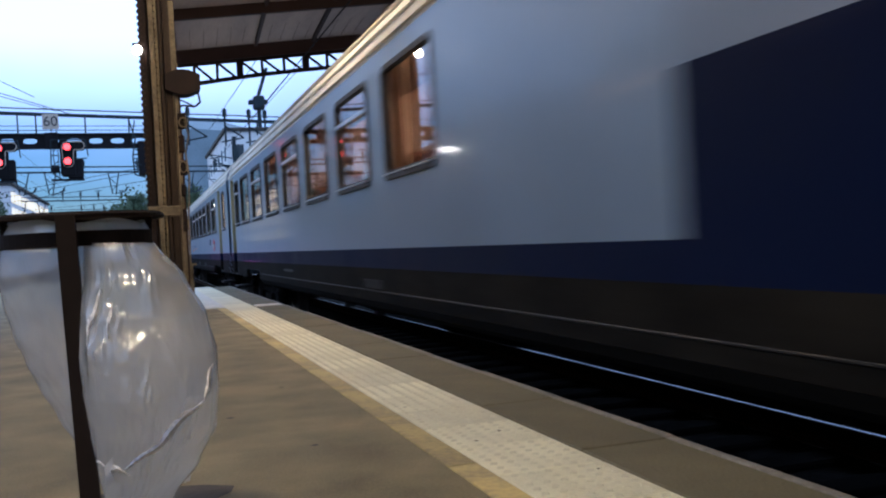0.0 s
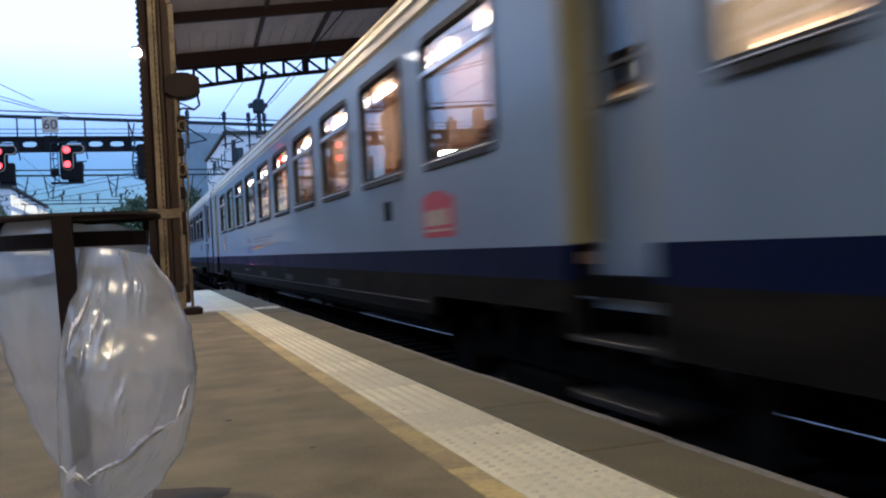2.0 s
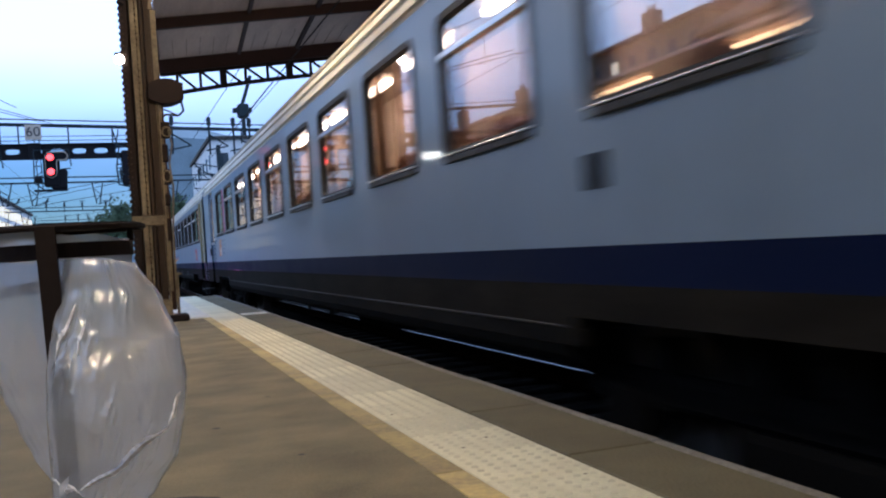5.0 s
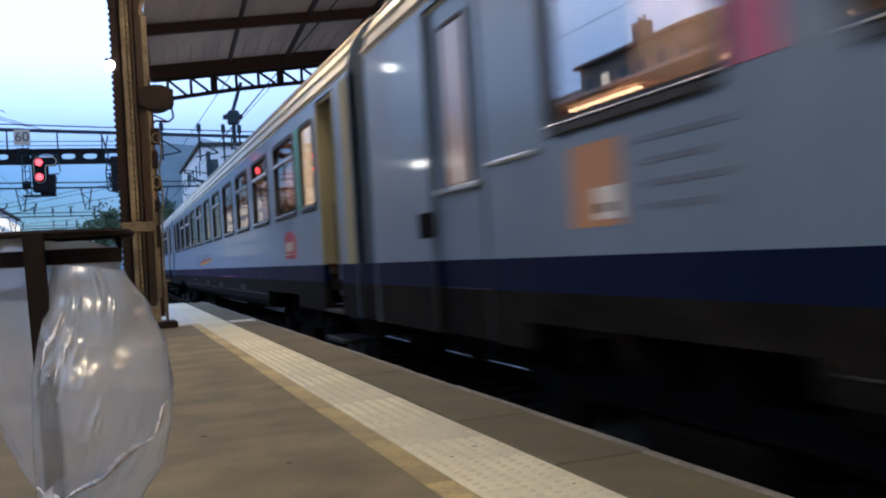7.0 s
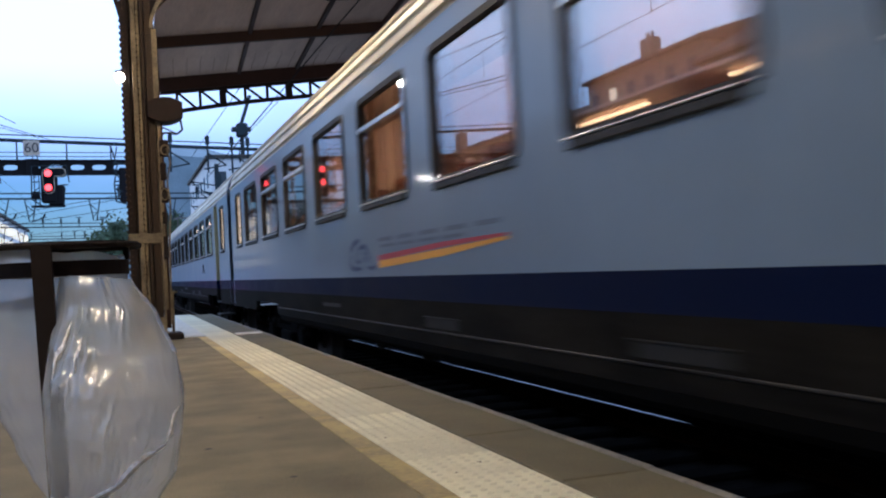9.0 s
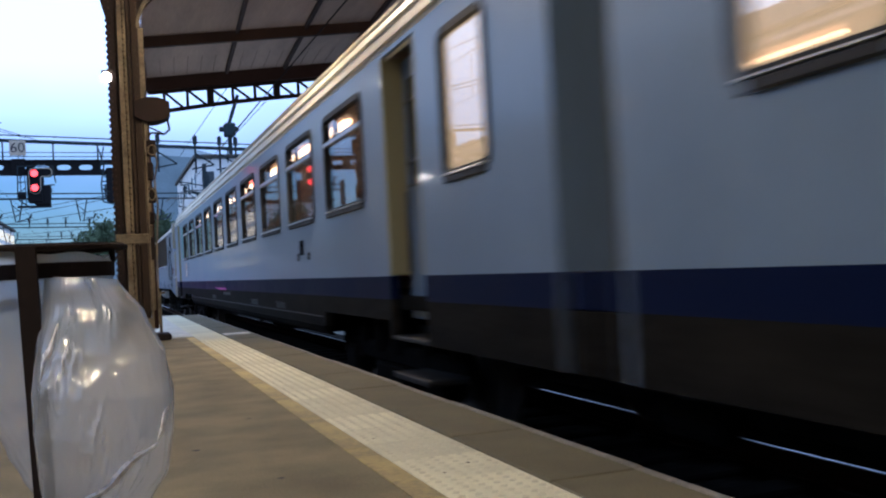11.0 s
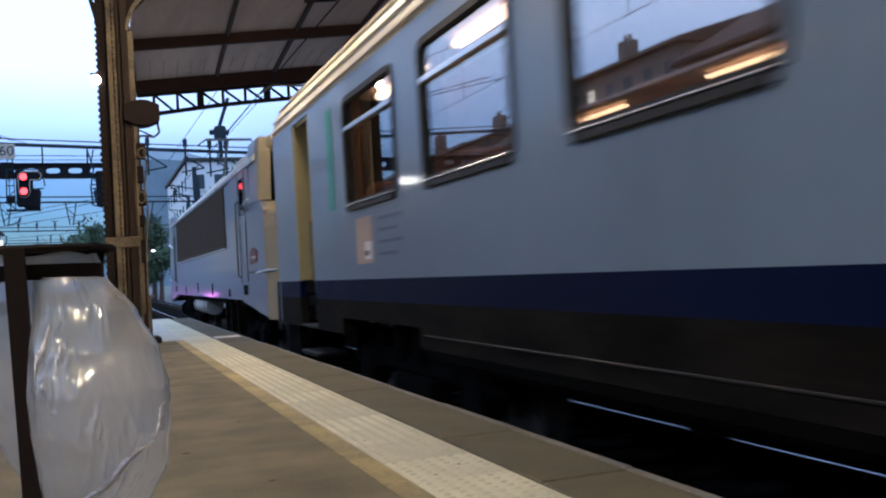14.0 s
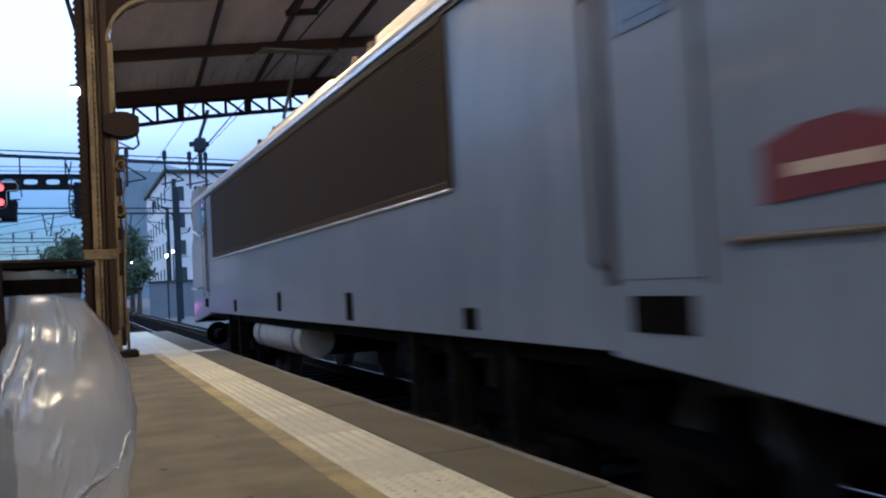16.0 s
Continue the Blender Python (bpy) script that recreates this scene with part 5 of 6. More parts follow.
def cab(front):
    """One stepped cab end: overhanging roof, sloping windscreen, proud nose."""
    sgn, off = (1, 0.0) if front else (-1, LOCO_L)

    def Y(y):
        return off + sgn * y

    low = [(3.30, 1.02), (2.75, 1.0), (2.0, 0.94), (1.2, 0.87), (0.62, 0.83)]
    side = [(2.75, 1.02)] + low[1:] + [(0.62, 2.18), (0.90, 2.34), (2.75, 2.34)]
    n = len(side)
    for sx in (-1, 1):
        q = Shape().add([(sx * 1.409, Y(y), z) for y, z in side] + [(sx * 1.34, Y(y), z) for y, z in side], [tuple(range(n)), tuple(range(n, 2 * n))[::-1]] + [(k, (k + 1) % n, n + (k + 1) % n, n + k) for k in range(n)])
        part("cab_side", q, M_LOCO, loco, "grey painted cab side with swept lower edge")
    # nose: a cream corner on each side and a dark front between
    rows_n = [(0.80, 0.10), (1.0, 0.02), (1.75, 0.0), (1.98, 0.08), (2.14, 0.30), (2.20, 0.62)]
    s = Shape()
    vs = []
    for z, f in rows_n:
        for x, back in ((-1.405, 0.62), (-1.30, 0.30), (-1.05, 0.02), (1.05, 0.02), (1.30, 0.30), (1.405, 0.62)):
            vs.append((x, Y(max(back, 0) * (1 - f / 0.62) + f), z))
    m = 6
    quads = [(r, k, (r * m + k, r * m + k + 1, (r + 1) * m + k + 1, (r + 1) * m + k)) for r in range(len(rows_n) - 1) for k in range(m - 1)]
    s.add(vs, [q for r, k, q in quads if k in (0, 4) or r > 2])
    dark = Shape().add(vs, [q for r, k, q in quads if 0 < k < 4 and r <= 2])
    s.add([(-1.405, Y(0.62), 2.20), (1.405, Y(0.62), 2.20), (1.40, Y(0.98), 2.335), (-1.40, Y(0.98), 2.335)], [(0, 1, 2, 3)])
    s.add([(-1.405, Y(0.62), 0.80), (1.405, Y(0.62), 0.80), (1.0, Y(0.12), 0.80), (-1.0, Y(0.12), 0.80)], [(0, 1, 2, 3)])
    nose = part("cab_nose", s, M_LOCO_END, loco, "cream painted proud cab nose")
    part("nose_front", dark, M_UNDER, nose, "near-black nose front")
    part("nose_panel", Shape().box(-1.04, 1.04, min(Y(-0.012), Y(0.06)), max(Y(-0.012), Y(0.06)), 0.84, 1.80, 0.01), M_UNDER, nose, "dark front panel")
    for sx in (-1, 1):
        for nm, pz, m, lab in (("cab_pillar", [(0.90, 2.345), (0.80, 2.97), (0.82, 3.16), (1.18, 3.16), (1.18, 2.345)], M_LOCO_END, "cream painted cab pillar"),
                               ("cab_upper_side", [(1.184, 2.345), (1.184, 3.16), (1.75, 3.16), (1.75, 2.345)], M_LOCO, "grey painted upper cab side")):
            k2 = len(pz)
            q = Shape()
            q.add([(sx * (1.409 - 0.10 * max(0.0, z - 2.95)), Y(y), z) for y, z in pz] + [(sx * 1.25, Y(y), z) for y, z in pz], [tuple(range(k2)), tuple(range(k2, 2 * k2))[::-1]] + [(k, (k + 1) % k2, k2 + (k + 1) % k2, k2 + k) for k in range(k2)])
            part(nm, q, m, loco, lab)
        part("upper_side", Shape().box(min(sx * 1.35, sx * 1.409), max(sx * 1.35, sx * 1.409), min(Y(1.75), Y(2.75)), max(Y(1.75), Y(2.75)), 2.345, 2.95), M_LOCO, loco)
        part("headlight", Shape().bar((sx * 0.80, Y(0.02), 1.30), (sx * 0.80, Y(-0.05), 1.30), 0.13, 16), M_DARK_PANE, nose, "unlit round headlight")
        part("buffer", Shape().bar((sx * 0.88, Y(0.3), 0.55), (sx * 0.88, Y(-0.22), 0.55), 0.10, 12).bar((sx * 0.88, Y(-0.22), 0.55), (sx * 0.88, Y(-0.26), 0.55), 0.22, 16), M_UNDER, nose, "black round buffer")
        part("mirror_arm", Shape().tube([(sx * 1.41, Y(1.95), 2.28), (sx * 1.48, Y(1.75), 2.36), (sx * 1.48, Y(1.45), 2.40)], 0.018, 8), M_ALU, loco, "bright steel mirror arm")
    part("windscreen", Shape().add([(-1.28, Y(0.96), 2.34), (1.28, Y(0.96), 2.34), (1.27, Y(0.86), 2.98), (-1.27, Y(0.86), 2.98), (-1.28, Y(1.00), 2.34), (1.28, Y(1.00), 2.34), (1.27, Y(0.90), 2.98), (-1.27, Y(0.90), 2.98)], [(0, 1, 2, 3), (7, 6, 5, 4), (0, 4, 5, 1), (1, 5, 6, 2), (2, 6, 7, 3), (3, 7, 4, 0)]), M_DARK_PANE, nose, "dark sloping windscreen")
    part("cab_visor", Shape().box(-1.30, 1.30, min(Y(0.72), Y(1.2)), max(Y(0.72), Y(1.2)), 2.965, 3.19, 0.07), M_LOCO_END, loco, "cream overhanging cab roof edge")
    part("nose_rail", Shape().tube([(-1.43, Y(1.3), 1.40), (-1.43, Y(0.6), 1.42), (-1.10, Y(-0.04), 1.44), (1.10, Y(-0.04), 1.44), (1.43, Y(0.6), 1.42)], 0.014, 8), M_ALU, nose, "bright steel hand rail")
    part("coupling", Shape().box(-0.1, 0.1, min(Y(-0.3), Y(0.2)), max(Y(-0.3), Y(0.2)), 0.5, 0.64, 0.02).tube([(0.35, Y(-0.02), 0.8), (0.35, Y(-0.2), 0.5), (0.3, Y(-0.25), 0.4)], 0.03), M_UNDER, nose, "black coupling hook and hoses")
    # door
    for sx in (-1, 1):
        d = part("cab_door", Shape().box(sx * 1.411 - 0.004, sx * 1.411 + 0.004, min(Y(2.16), Y(2.70)), max(Y(2.16), Y(2.70)), 1.30, 2.90, 0.005), M_LOCO, loco, "grey cab door")
        part("door_seam", Shape().box(sx * 1.412 - 0.006, sx * 1.412 + 0.006, min(Y(2.12), Y(2.16)), max(Y(2.12), Y(2.128)), 1.28, 2.92).box(sx * 1.412 - 0.006, sx * 1.412 + 0.006, min(Y(2.70), Y(2.76)), max(Y(2.70), Y(2.76)), 1.28, 2.92), M_RUBBER, d)
        part("door_pane", Shape().box(sx * 1.418 - 0.002, sx * 1.418 + 0.002, min(Y(2.24), Y(2.62)), max(Y(2.24), Y(2.62)), 2.25, 2.78, 0.003), M_DARK_PANE, d)
        for y in (2.80,):
            part("grab_rail", Shape().tube([(sx * 1.41, Y(y), 1.35), (sx * 1.45, Y(y), 1.38), (sx * 1.45, Y(y), 2.45), (sx * 1.41, Y(y), 2.48)], 0.013), M_STEEL, d, "steel grab rail")
        part("lower_bar", Shape().bar((sx * 1.425, Y(2.0), 1.42), (sx * 1.425, Y(1.25), 1.42), 0.012), M_STEEL, loco, "bright horizontal hand rail")
        # No hollow is cut; a flat black plate stands for the recess's shade.
        part("step_shade_plate", Shape().box(sx * 1.412 - 0.004, sx * 1.412 + 0.004, min(Y(2.22), Y(2.60)), max(Y(2.22), Y(2.60)), 1.10, 1.24), M_UNDER, loco, "flat black plate painting the shade of a step recess")


cab(True)
cab(False)
for sx in (-1, 1):
    x0 = sx * 1.41
    g = part("grille", Shape().box(x0 - 0.012, x0 + 0.012, 4.42, 14.0, WZ0 + 0.01, 2.82), M_GRILLE, loco, "long dark louvred grille")
    part("grille_frame", Shape().box(x0 - 0.02, x0 + 0.02, 4.35, 14.07, 1.85, 1.90, 0.006).box(x0 - 0.02, x0 + 0.02, 4.35, 14.07, 2.81, 2.855, 0.006).box(x0 - 0.02, x0 + 0.02, 4.35, 4.42, 1.89, 2.82, 0.006).box(x0 - 0.02, x0 + 0.02, 14.0, 14.07, 1.89, 2.82, 0.006), M_GRILLE, g, "dark grille frame")
    part("grille_sill", Shape().box(x0 - 0.03, x0 + 0.03, 4.37, 14.05, 1.835, 1.852, 0.003), M_ALU, g, "bright lower trim")
    lv = Shape()
    for k in range(30):
        z = 1.92 + k * 0.03
        lv.box(x0 - 0.0145, x0 + 0.0145, 4.44, 13.98, z, z + 0.010)
    tagged(part("louvres", lv, M_GRILLE, g), kind="stuff")
    for y, z, h in ((6.6, 1.06, 0.22), (9.3, 1.10, 0.2), (12.2, 1.06, 0.16), (4.2, 1.06, 0.12)):
        part("side_hatch", Shape().box(x0 - 0.006, x0 + 0.006, y - 0.09, y + 0.09, z, z + h, 0.003), M_UNDER, loco, "small dark hatch")
    part("air_tank", Shape().bar((sx * 1.12, 8.9, 0.80), (sx * 1.12, 11.5, 0.80), 0.19, 20), M_TANK, loco, "pale grey cylindrical air tank", smooth=True)
    for y in (9.2, 11.1):
        part("tank_strap", Shape().bar((sx * 1.12, y, 0.80), (sx * 1.12, y + 0.06, 0.80), 0.198, 20), M_STEEL, loco)
    for y in (3.9, 4.7, 5.4, 12.4, 13.3):
        part("suspension_link", Shape().beam((sx * 1.28, y, 1.0), (sx * 1.28, y, 0.45), 0.12, 0.08).box(sx * 1.28 - 0.1, sx * 1.28 + 0.1, y - 0.16, y + 0.16, 0.38, 0.46, 0.02), M_SKIRT, loco, "grey suspension link")
red = part("red_sign", Shape().add([(x, y, z) for x in (-1.42, -1.4095) for y, z in ((1.25, 1.55), (1.83, 1.52), (1.83, 1.70), (1.66, 1.745), (1.45, 1.75), (1.25, 1.69))], [(0, 1, 2, 3, 4, 5), (11, 10, 9, 8, 7, 6)] + [(k, (k + 1) % 6, 6 + (k + 1) % 6, 6 + k) for k in range(6)]), M_DARKRED, loco, "dark red sign on the cab side")
for ya, yb in ((1.34, 1.44), (1.46, 1.57), (1.59, 1.70)):
    part("sign_bar", Shape().box(-1.424, -1.4205, ya, yb, 1.595, 1.635), M_BOARD, red, "pale bar on the sign")
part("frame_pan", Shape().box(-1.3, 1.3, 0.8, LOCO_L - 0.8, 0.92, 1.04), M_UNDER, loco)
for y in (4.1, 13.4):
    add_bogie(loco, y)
part("roof_box", Shape().box(-0.8, 0.8, 4.5, 7.5, 3.43, 3.62, 0.05).box(-0.8, 0.8, 9.2, 12.6, 3.43, 3.58, 0.05), M_ROOF, loco)
for y in (3.6, 5.0, 8.2, 8.8, 13.0, 14.2):
    part("insulator", Shape().bar((-0.6, y, 3.43), (-0.6, y, 3.72), 0.06, 8, 0.035), M_BRICK, loco, "brown ribbed insulator")
pan = part("pantograph", Shape().tube([(-0.45, 13.8, 3.5), (0.45, 13.8, 3.5)], 0.03).tube([(0, 13.8, 3.55), (0, 15.1, 4.25), (0, 13.9, 5.02)], 0.03), M_STEEL, loco, "raised steel pantograph")
part("collector_bow", Shape().tube([(-0.8, 13.9, 4.9), (-0.6, 13.9, 5.05), (0.6, 13.9, 5.05), (0.8, 13.9, 4.9)], 0.02).tube([(-0.6, 13.7, 5.05), (0.6, 13.7, 5.05)], 0.02), M_STEEL, pan)
pan2 = part("pantograph", Shape().tube([(-0.45, 4.0, 3.5), (0.45, 4.0, 3.5)], 0.03).tube([(0, 4.0, 3.55), (0, 5.3, 4.0), (0, 3.9, 4.45)], 0.03), M_STEEL, loco, "raised steel pantograph")
part("collector_bow", Shape().tube([(-0.8, 3.9, 4.33), (-0.6, 3.9, 4.47), (0.6, 3.9, 4.47), (0.8, 3.9, 4.33)], 0.02), M_STEEL, pan2)

# ---------------------------------------------------------------- gantries, wires, distance
GY = 48.0


def gz(x):
    return 7.58 - 0.045 * x


gantry = thing("signal_gantry", "dark steel signal gantry across the tracks", "gantry")
part("catenary_beam", Shape().beam((-34, GY, gz(-34)), (12, GY, gz(12)), 0.16, 0.15).beam((-34, GY, gz(-34) + 0.26), (12, GY, gz(12) + 0.26), 0.06, 0.05), M_GANTRY, gantry, "grey-green catenary beam")
def girder_panel(w, h, hole_w, hole_h, t=0.2):
    """One steel panel with a rounded slot through it, from x = 0 to w and z = 0 to h."""
    k = 20
    ring_p, edge = [], []
    for q in range(k):
        a = 2 * math.pi * (q + 0.5) / k
        c, e = math.cos(a), math.sin(a)
        ring_p.append((w / 2 + hole_w / 2 * math.copysign(abs(c) ** 0.6, c), h / 2 + hole_h / 2 * math.copysign(abs(e) ** 0.8, e)))
        m = max(abs(c), abs(e))
        edge.append((w / 2 + w / 2 * c / m, h / 2 + h / 2 * e / m))
    vs = [(x, y, z) for y in (-t / 2, t / 2) for x, z in edge + ring_p]
    fs = []
    for q in range(k):
        r = (q + 1) % k
        fs += [(q, r, k + r, k + q), (2 * k + q, 3 * k + q, 3 * k + r, 2 * k + r), (k + q, k + r, 3 * k + r, 3 * k + q), (q, 2 * k + q, 2 * k + r, r)]
    return Shape().add(vs, fs)


PANEL = girder_panel(0.98, 0.66, 0.62, 0.27).mesh("girder_panel", M_SIGNAL)
for k in range(36):
    x = -33.6 + 0.98 * k
    part("girder_panel", PANEL, None, gantry, at=(x, GY, 6.26 - 0.011 * (x + 14)))
part("girder_flange", Shape().beam((-33.6, GY, 7.14), (1.7, GY, 6.76), 0.34, 0.05).beam((-33.6, GY, 6.46), (1.7, GY, 6.08), 0.34, 0.05), M_SIGNAL, gantry)
part("girder_rail", Shape().beam((-33.6, GY + 0.3, 7.62), (1.7, GY + 0.3, 7.18), 0.03, 0.03).beam((-33.6, GY + 0.3, 7.40), (1.7, GY + 0.3, 6.98), 0.03, 0.03), M_GANTRY, gantry, "thin walkway hand rail")
for x in (-9.2, -5.2, -4.4, -2.2, -0.2, 1.3, 6.0):
    part("hanger", Shape().bar((x, GY, 6.6), (x, GY, gz(x)), 0.035), M_GANTRY, gantry)
for x in (-34, 12):
    part("mast", Shape().box(x - 0.2, x + 0.2, GY - 0.2, GY + 0.2, -1.0, gz(x) + 0.3, 0.03), M_GANTRY, gantry)
part("mast", Shape().box(0.9, 1.2, GY - 0.15, GY + 0.15, -1.0, 7.6, 0.03), M_GANTRY, gantry)


def signal(x, lit):
    g = thing("railway_signal", "black colour-light signal with two red lights lit" if lit else "black colour-light signal hanging from the gantry", "signal", "signals on the gantry", at=(x, GY - 0.5, 0))
    part("backboard", Shape().box(-0.40, 0.34, 0.0, 0.12, 4.72, 6.42, 0.10).box(0.20, 0.74, 0.02, 0.11, 5.96, 6.42, 0.10).box(-0.10, 0.62, 0.04, 0.3, 4.62, 5.60, 0.08), M_SIGNAL, g, "black L-shaped backboard")
    rim = [(-0.30, 6.10)] + [(-0.06 + 0.24 * math.cos(a), 6.14 + 0.24 * math.sin(a)) for a in [math.pi - k * math.pi / 12 for k in range(1, 7)]]
    rim += [(0.52 + 0.19 * math.cos(a), 6.19 + 0.19 * math.sin(a)) for a in [math.pi / 2 - k * math.pi / 8 for k in range(9)]] + [(0.24, 6.0), (0.20, 5.92)]
    rim += [(-0.04 + 0.24 * math.cos(a), 5.42 + 0.24 * math.sin(a)) for a in [-k * math.pi / 8 for k in range(9)]] + [(-0.30, 6.10)]
    part("border", Shape().tube([(px, -0.02, pz) for px, pz in rim], 0.020, 6), M_BOARD, g, "pale border round the lights")
    part("cage", Shape().tube([(-0.78, 0.1, 6.5), (0.75, 0.1, 6.5), (0.85, 0.1, 5.7)], 0.028).tube([(-0.78, 0.1, 6.5), (-0.82, 0.1, 4.95), (-0.3, 0.1, 4.55), (0.55, 0.1, 4.55)], 0.03).tube([(-0.78, 0.1, 5.75), (-0.45, 0.1, 5.75)], 0.025).tube([(-0.82, 0.1, 5.2), (-0.45, 0.1, 5.2)], 0.025), M_GANTRY, g, "steel access cage")
    part("ladder", Shape().tube([(-0.72, 0.12, 7.0), (-0.66, 0.12, 4.7)], 0.02).tube([(-0.50, 0.12, 7.0), (-0.46, 0.12, 4.7)], 0.02).tube([(-0.70, 0.12, 5.3), (-0.46, 0.12, 5.5)], 0.02).tube([(-0.70, 0.12, 5.9), (-0.48, 0.12, 6.2)], 0.02).tube([(-0.72, 0.12, 6.5), (-0.48, 0.12, 6.75)], 0.02), M_SIGNAL, g, "dark access ladder")
    part("relay_case", Shape().box(-0.80, -0.46, 0.1, 0.35, 4.95, 5.30, 0.04), M_SIGNAL, g)
    part("platform_grid", Shape().box(-0.85, 0.62, 0.1, 0.6, 4.56, 4.64, 0.01), M_SIGNAL, g)
    for k, z in enumerate((6.12, 5.44)):
        h = part("hood", Shape().bar((-0.05, -0.25, z), (-0.05, 0, z), 0.20, 16), M_SIGNAL, g)
        part("lens", Shape().bar((-0.05, -0.27, z), (-0.05, -0.251, z), 0.16, 16), M_REDLAMP if lit else M_SIGNAL, h, "glowing red lens" if lit else "dark lens")
    return g


signal(-2.98, True)
signal(-5.95, True)
cage_t = thing("signal_cage", "dark steel service cage beside a gantry signal seen edge on", "cage", at=(0.18, GY - 0.3, 0))
part("edge_board", Shape().box(-0.05, 0.35, 0.0, 0.5, 4.7, 6.4, 0.06), M_SIGNAL, cage_t)
part("frame", Shape().tube([(-0.40, 0, 7.5), (-0.12, 0, 6.5), (-0.28, 0, 5.6), (-0.22, 0, 4.75), (0.3, 0, 4.6)], 0.035).tube([(-0.1, 0, 7.4), (-0.32, 0, 6.3), (-0.05, 0, 5.9)], 0.03).tube([(-0.30, 0, 5.4), (0.1, 0, 5.2)], 0.03).tube([(-0.25, 0, 6.6), (0.1, 0, 6.6)], 0.04), M_GANTRY, cage_t)
for z in (5.0, 5.72, 6.2):
    part("rung", Shape().tube([(-0.27, 0, z), (0.05, 0, z + 0.02)], 0.03), M_SIGNAL, cage_t)
sp = thing("speed_board", "white square speed board with dark figures on the gantry", "sign", at=(-3.72, GY - 0.4, 7.36))
part("board", Shape().box(-0.36, 0.36, 0, 0.04, -0.36, 0.36, 0.02), M_BOARD, sp)
part("bracket_plate", Shape().box(-0.3, 0.3, 0.05, 0.1, -1.3, -0.5, 0.02), M_SIGNAL, sp)
fc = bpy.data.curves.new("figures", "FONT")
fc.body, fc.size, fc.extrude, fc.align_x, fc.align_y = "60", 0.66, 0.004, "CENTER", "CENTER"
tx = new("figures", fc)
tx.parent = sp
tx.matrix_basis = pose(0, -0.008, 0, 90, 0, 0)
fc.materials.append(M_BLACK)


def far_gantry(y, z, slope, x0, x1):
    g = thing("catenary_gantry", "thin steel catenary gantry further down the line", "gantry", "far gantries")
    rnd = random.Random(int(y))
    part("beam", Shape().beam((x0, y, z + slope * x0), (x1, y, z + slope * x1), 0.16, 0.14).beam((x0, y, z + slope * x0 + 0.45), (x1, y, z + slope * x1 + 0.45), 0.12, 0.10), M_GANTRY, g)
    x = x0 + 0.8
    while x < x1 - 0.5:
        zb = z + slope * x
        kind = rnd.random()
        if kind < 0.5:
            part("insulator_arm", Shape().bar((x, y, zb - 0.1), (x, y, zb + 1.2), 0.06).bar((x, y, zb + 0.55), (x, y, zb + 0.95), 0.13, 8).tube([(x - 0.35, y, zb + 1.15), (x + 0.35, y, zb + 1.2)], 0.05), M_GANTRY, g)
        if kind > 0.3:
            w = rnd.uniform(0.3, 0.6)
            part("drop_bracket", Shape().tube([(x - w, y, zb), (x - w * 0.3, y, zb - 1.9)], 0.05).tube([(x + w, y, zb), (x + w * 0.3, y, zb - 1.9)], 0.05).tube([(x - w * 0.8, y, zb - 0.5), (x + w * 0.6, y, zb - 1.1), (x - w * 0.4, y, zb - 1.6)], 0.035).tube([(x, y, zb - 1.9), (x + 0.9, y, zb - 1.7)], 0.04).bar((x + 0.9, y, zb - 1.7), (x + 1.1, y, zb - 1.3), 0.08, 6), M_GANTRY, g)
        x += rnd.uniform(1.3, 2.9)
    for x in (x0, x1):
        part("mast", Shape().box(x - 0.2, x + 0.2, y - 0.2, y + 0.2, -1.0, z + slope * x + 0.8, 0.03), M_GANTRY, g)
    return g


far_gantry(85, 8.1, -0.02, -17, 13)
far_gantry(125, 8.0, -0.02, -20, 13)
far_gantry(170, 8.6, -0.02, -24, 13)
# catenary fittings over the train's track
fit_t = thing("catenary_supports", "catenary arms and insulators hanging from the gantry beam", "catenary arm")
for x in (2.6, 4.4, 5.6, 6.4):
    part("dropper", Shape().bar((x, GY - 0.1, gz(x) + 0.6), (x, GY - 0.1, gz(x) - 1.3), 0.05), M_GANTRY, fit_t)
    part("arm", Shape().tube([(x, GY - 0.1, gz(x) - 0.3), (x + 0.9, GY - 0.1, gz(x) - 0.9), (x - 0.2, GY - 0.1, gz(x) - 1.1)], 0.04), M_GANTRY, fit_t)
    part("insulator", Shape().bar((x, GY - 0.1, gz(x) + 0.15), (x, GY - 0.1, gz(x) + 0.55), 0.11, 10), M_GANTRY, fit_t)
wires = thing("overhead_wires", "thin black overhead wires along the tracks", "wires")
for x0, z0, x1, z1, y1 in ((3.42, 4.55, 3.42, 5.6, 240), (3.42, 5.05, 3.6, 6.9, 48), (3.9, 5.3, 5.6, 7.2, 48), (4.4, 5.2, 6.4, 8.0, 48)):
    part("wire", Shape().bar((x0, -20, z0), (x1, y1, z1), 0.012, 5), M_SIGNAL, wires)
for x0, z0, x1, z1 in ((-9.0, 9.4, -3.4, 7.9), (-10, 12.5, -4.4, 8.6), (-7.5, 9.1, -2.6, 7.7)):
    part("wire", Shape().bar((x0, 26, z0 * 0.72), (x1, GY, z1), 0.016, 5), M_SIGNAL, wires)
for k, (z0, z1) in enumerate(((6.4, 6.6), (6.0, 6.4), (5.6, 5.7))):
    part("wire", Shape().bar((-12, 85, z0), (3, 60, z1), 0.018, 5), M_SIGNAL, wires)
    part("wire", Shape().bar((-14 + k, 120, 6.8 - k), (9, 110, 7.6 - k * 0.7), 0.02, 5), M_SIGNAL, wires)

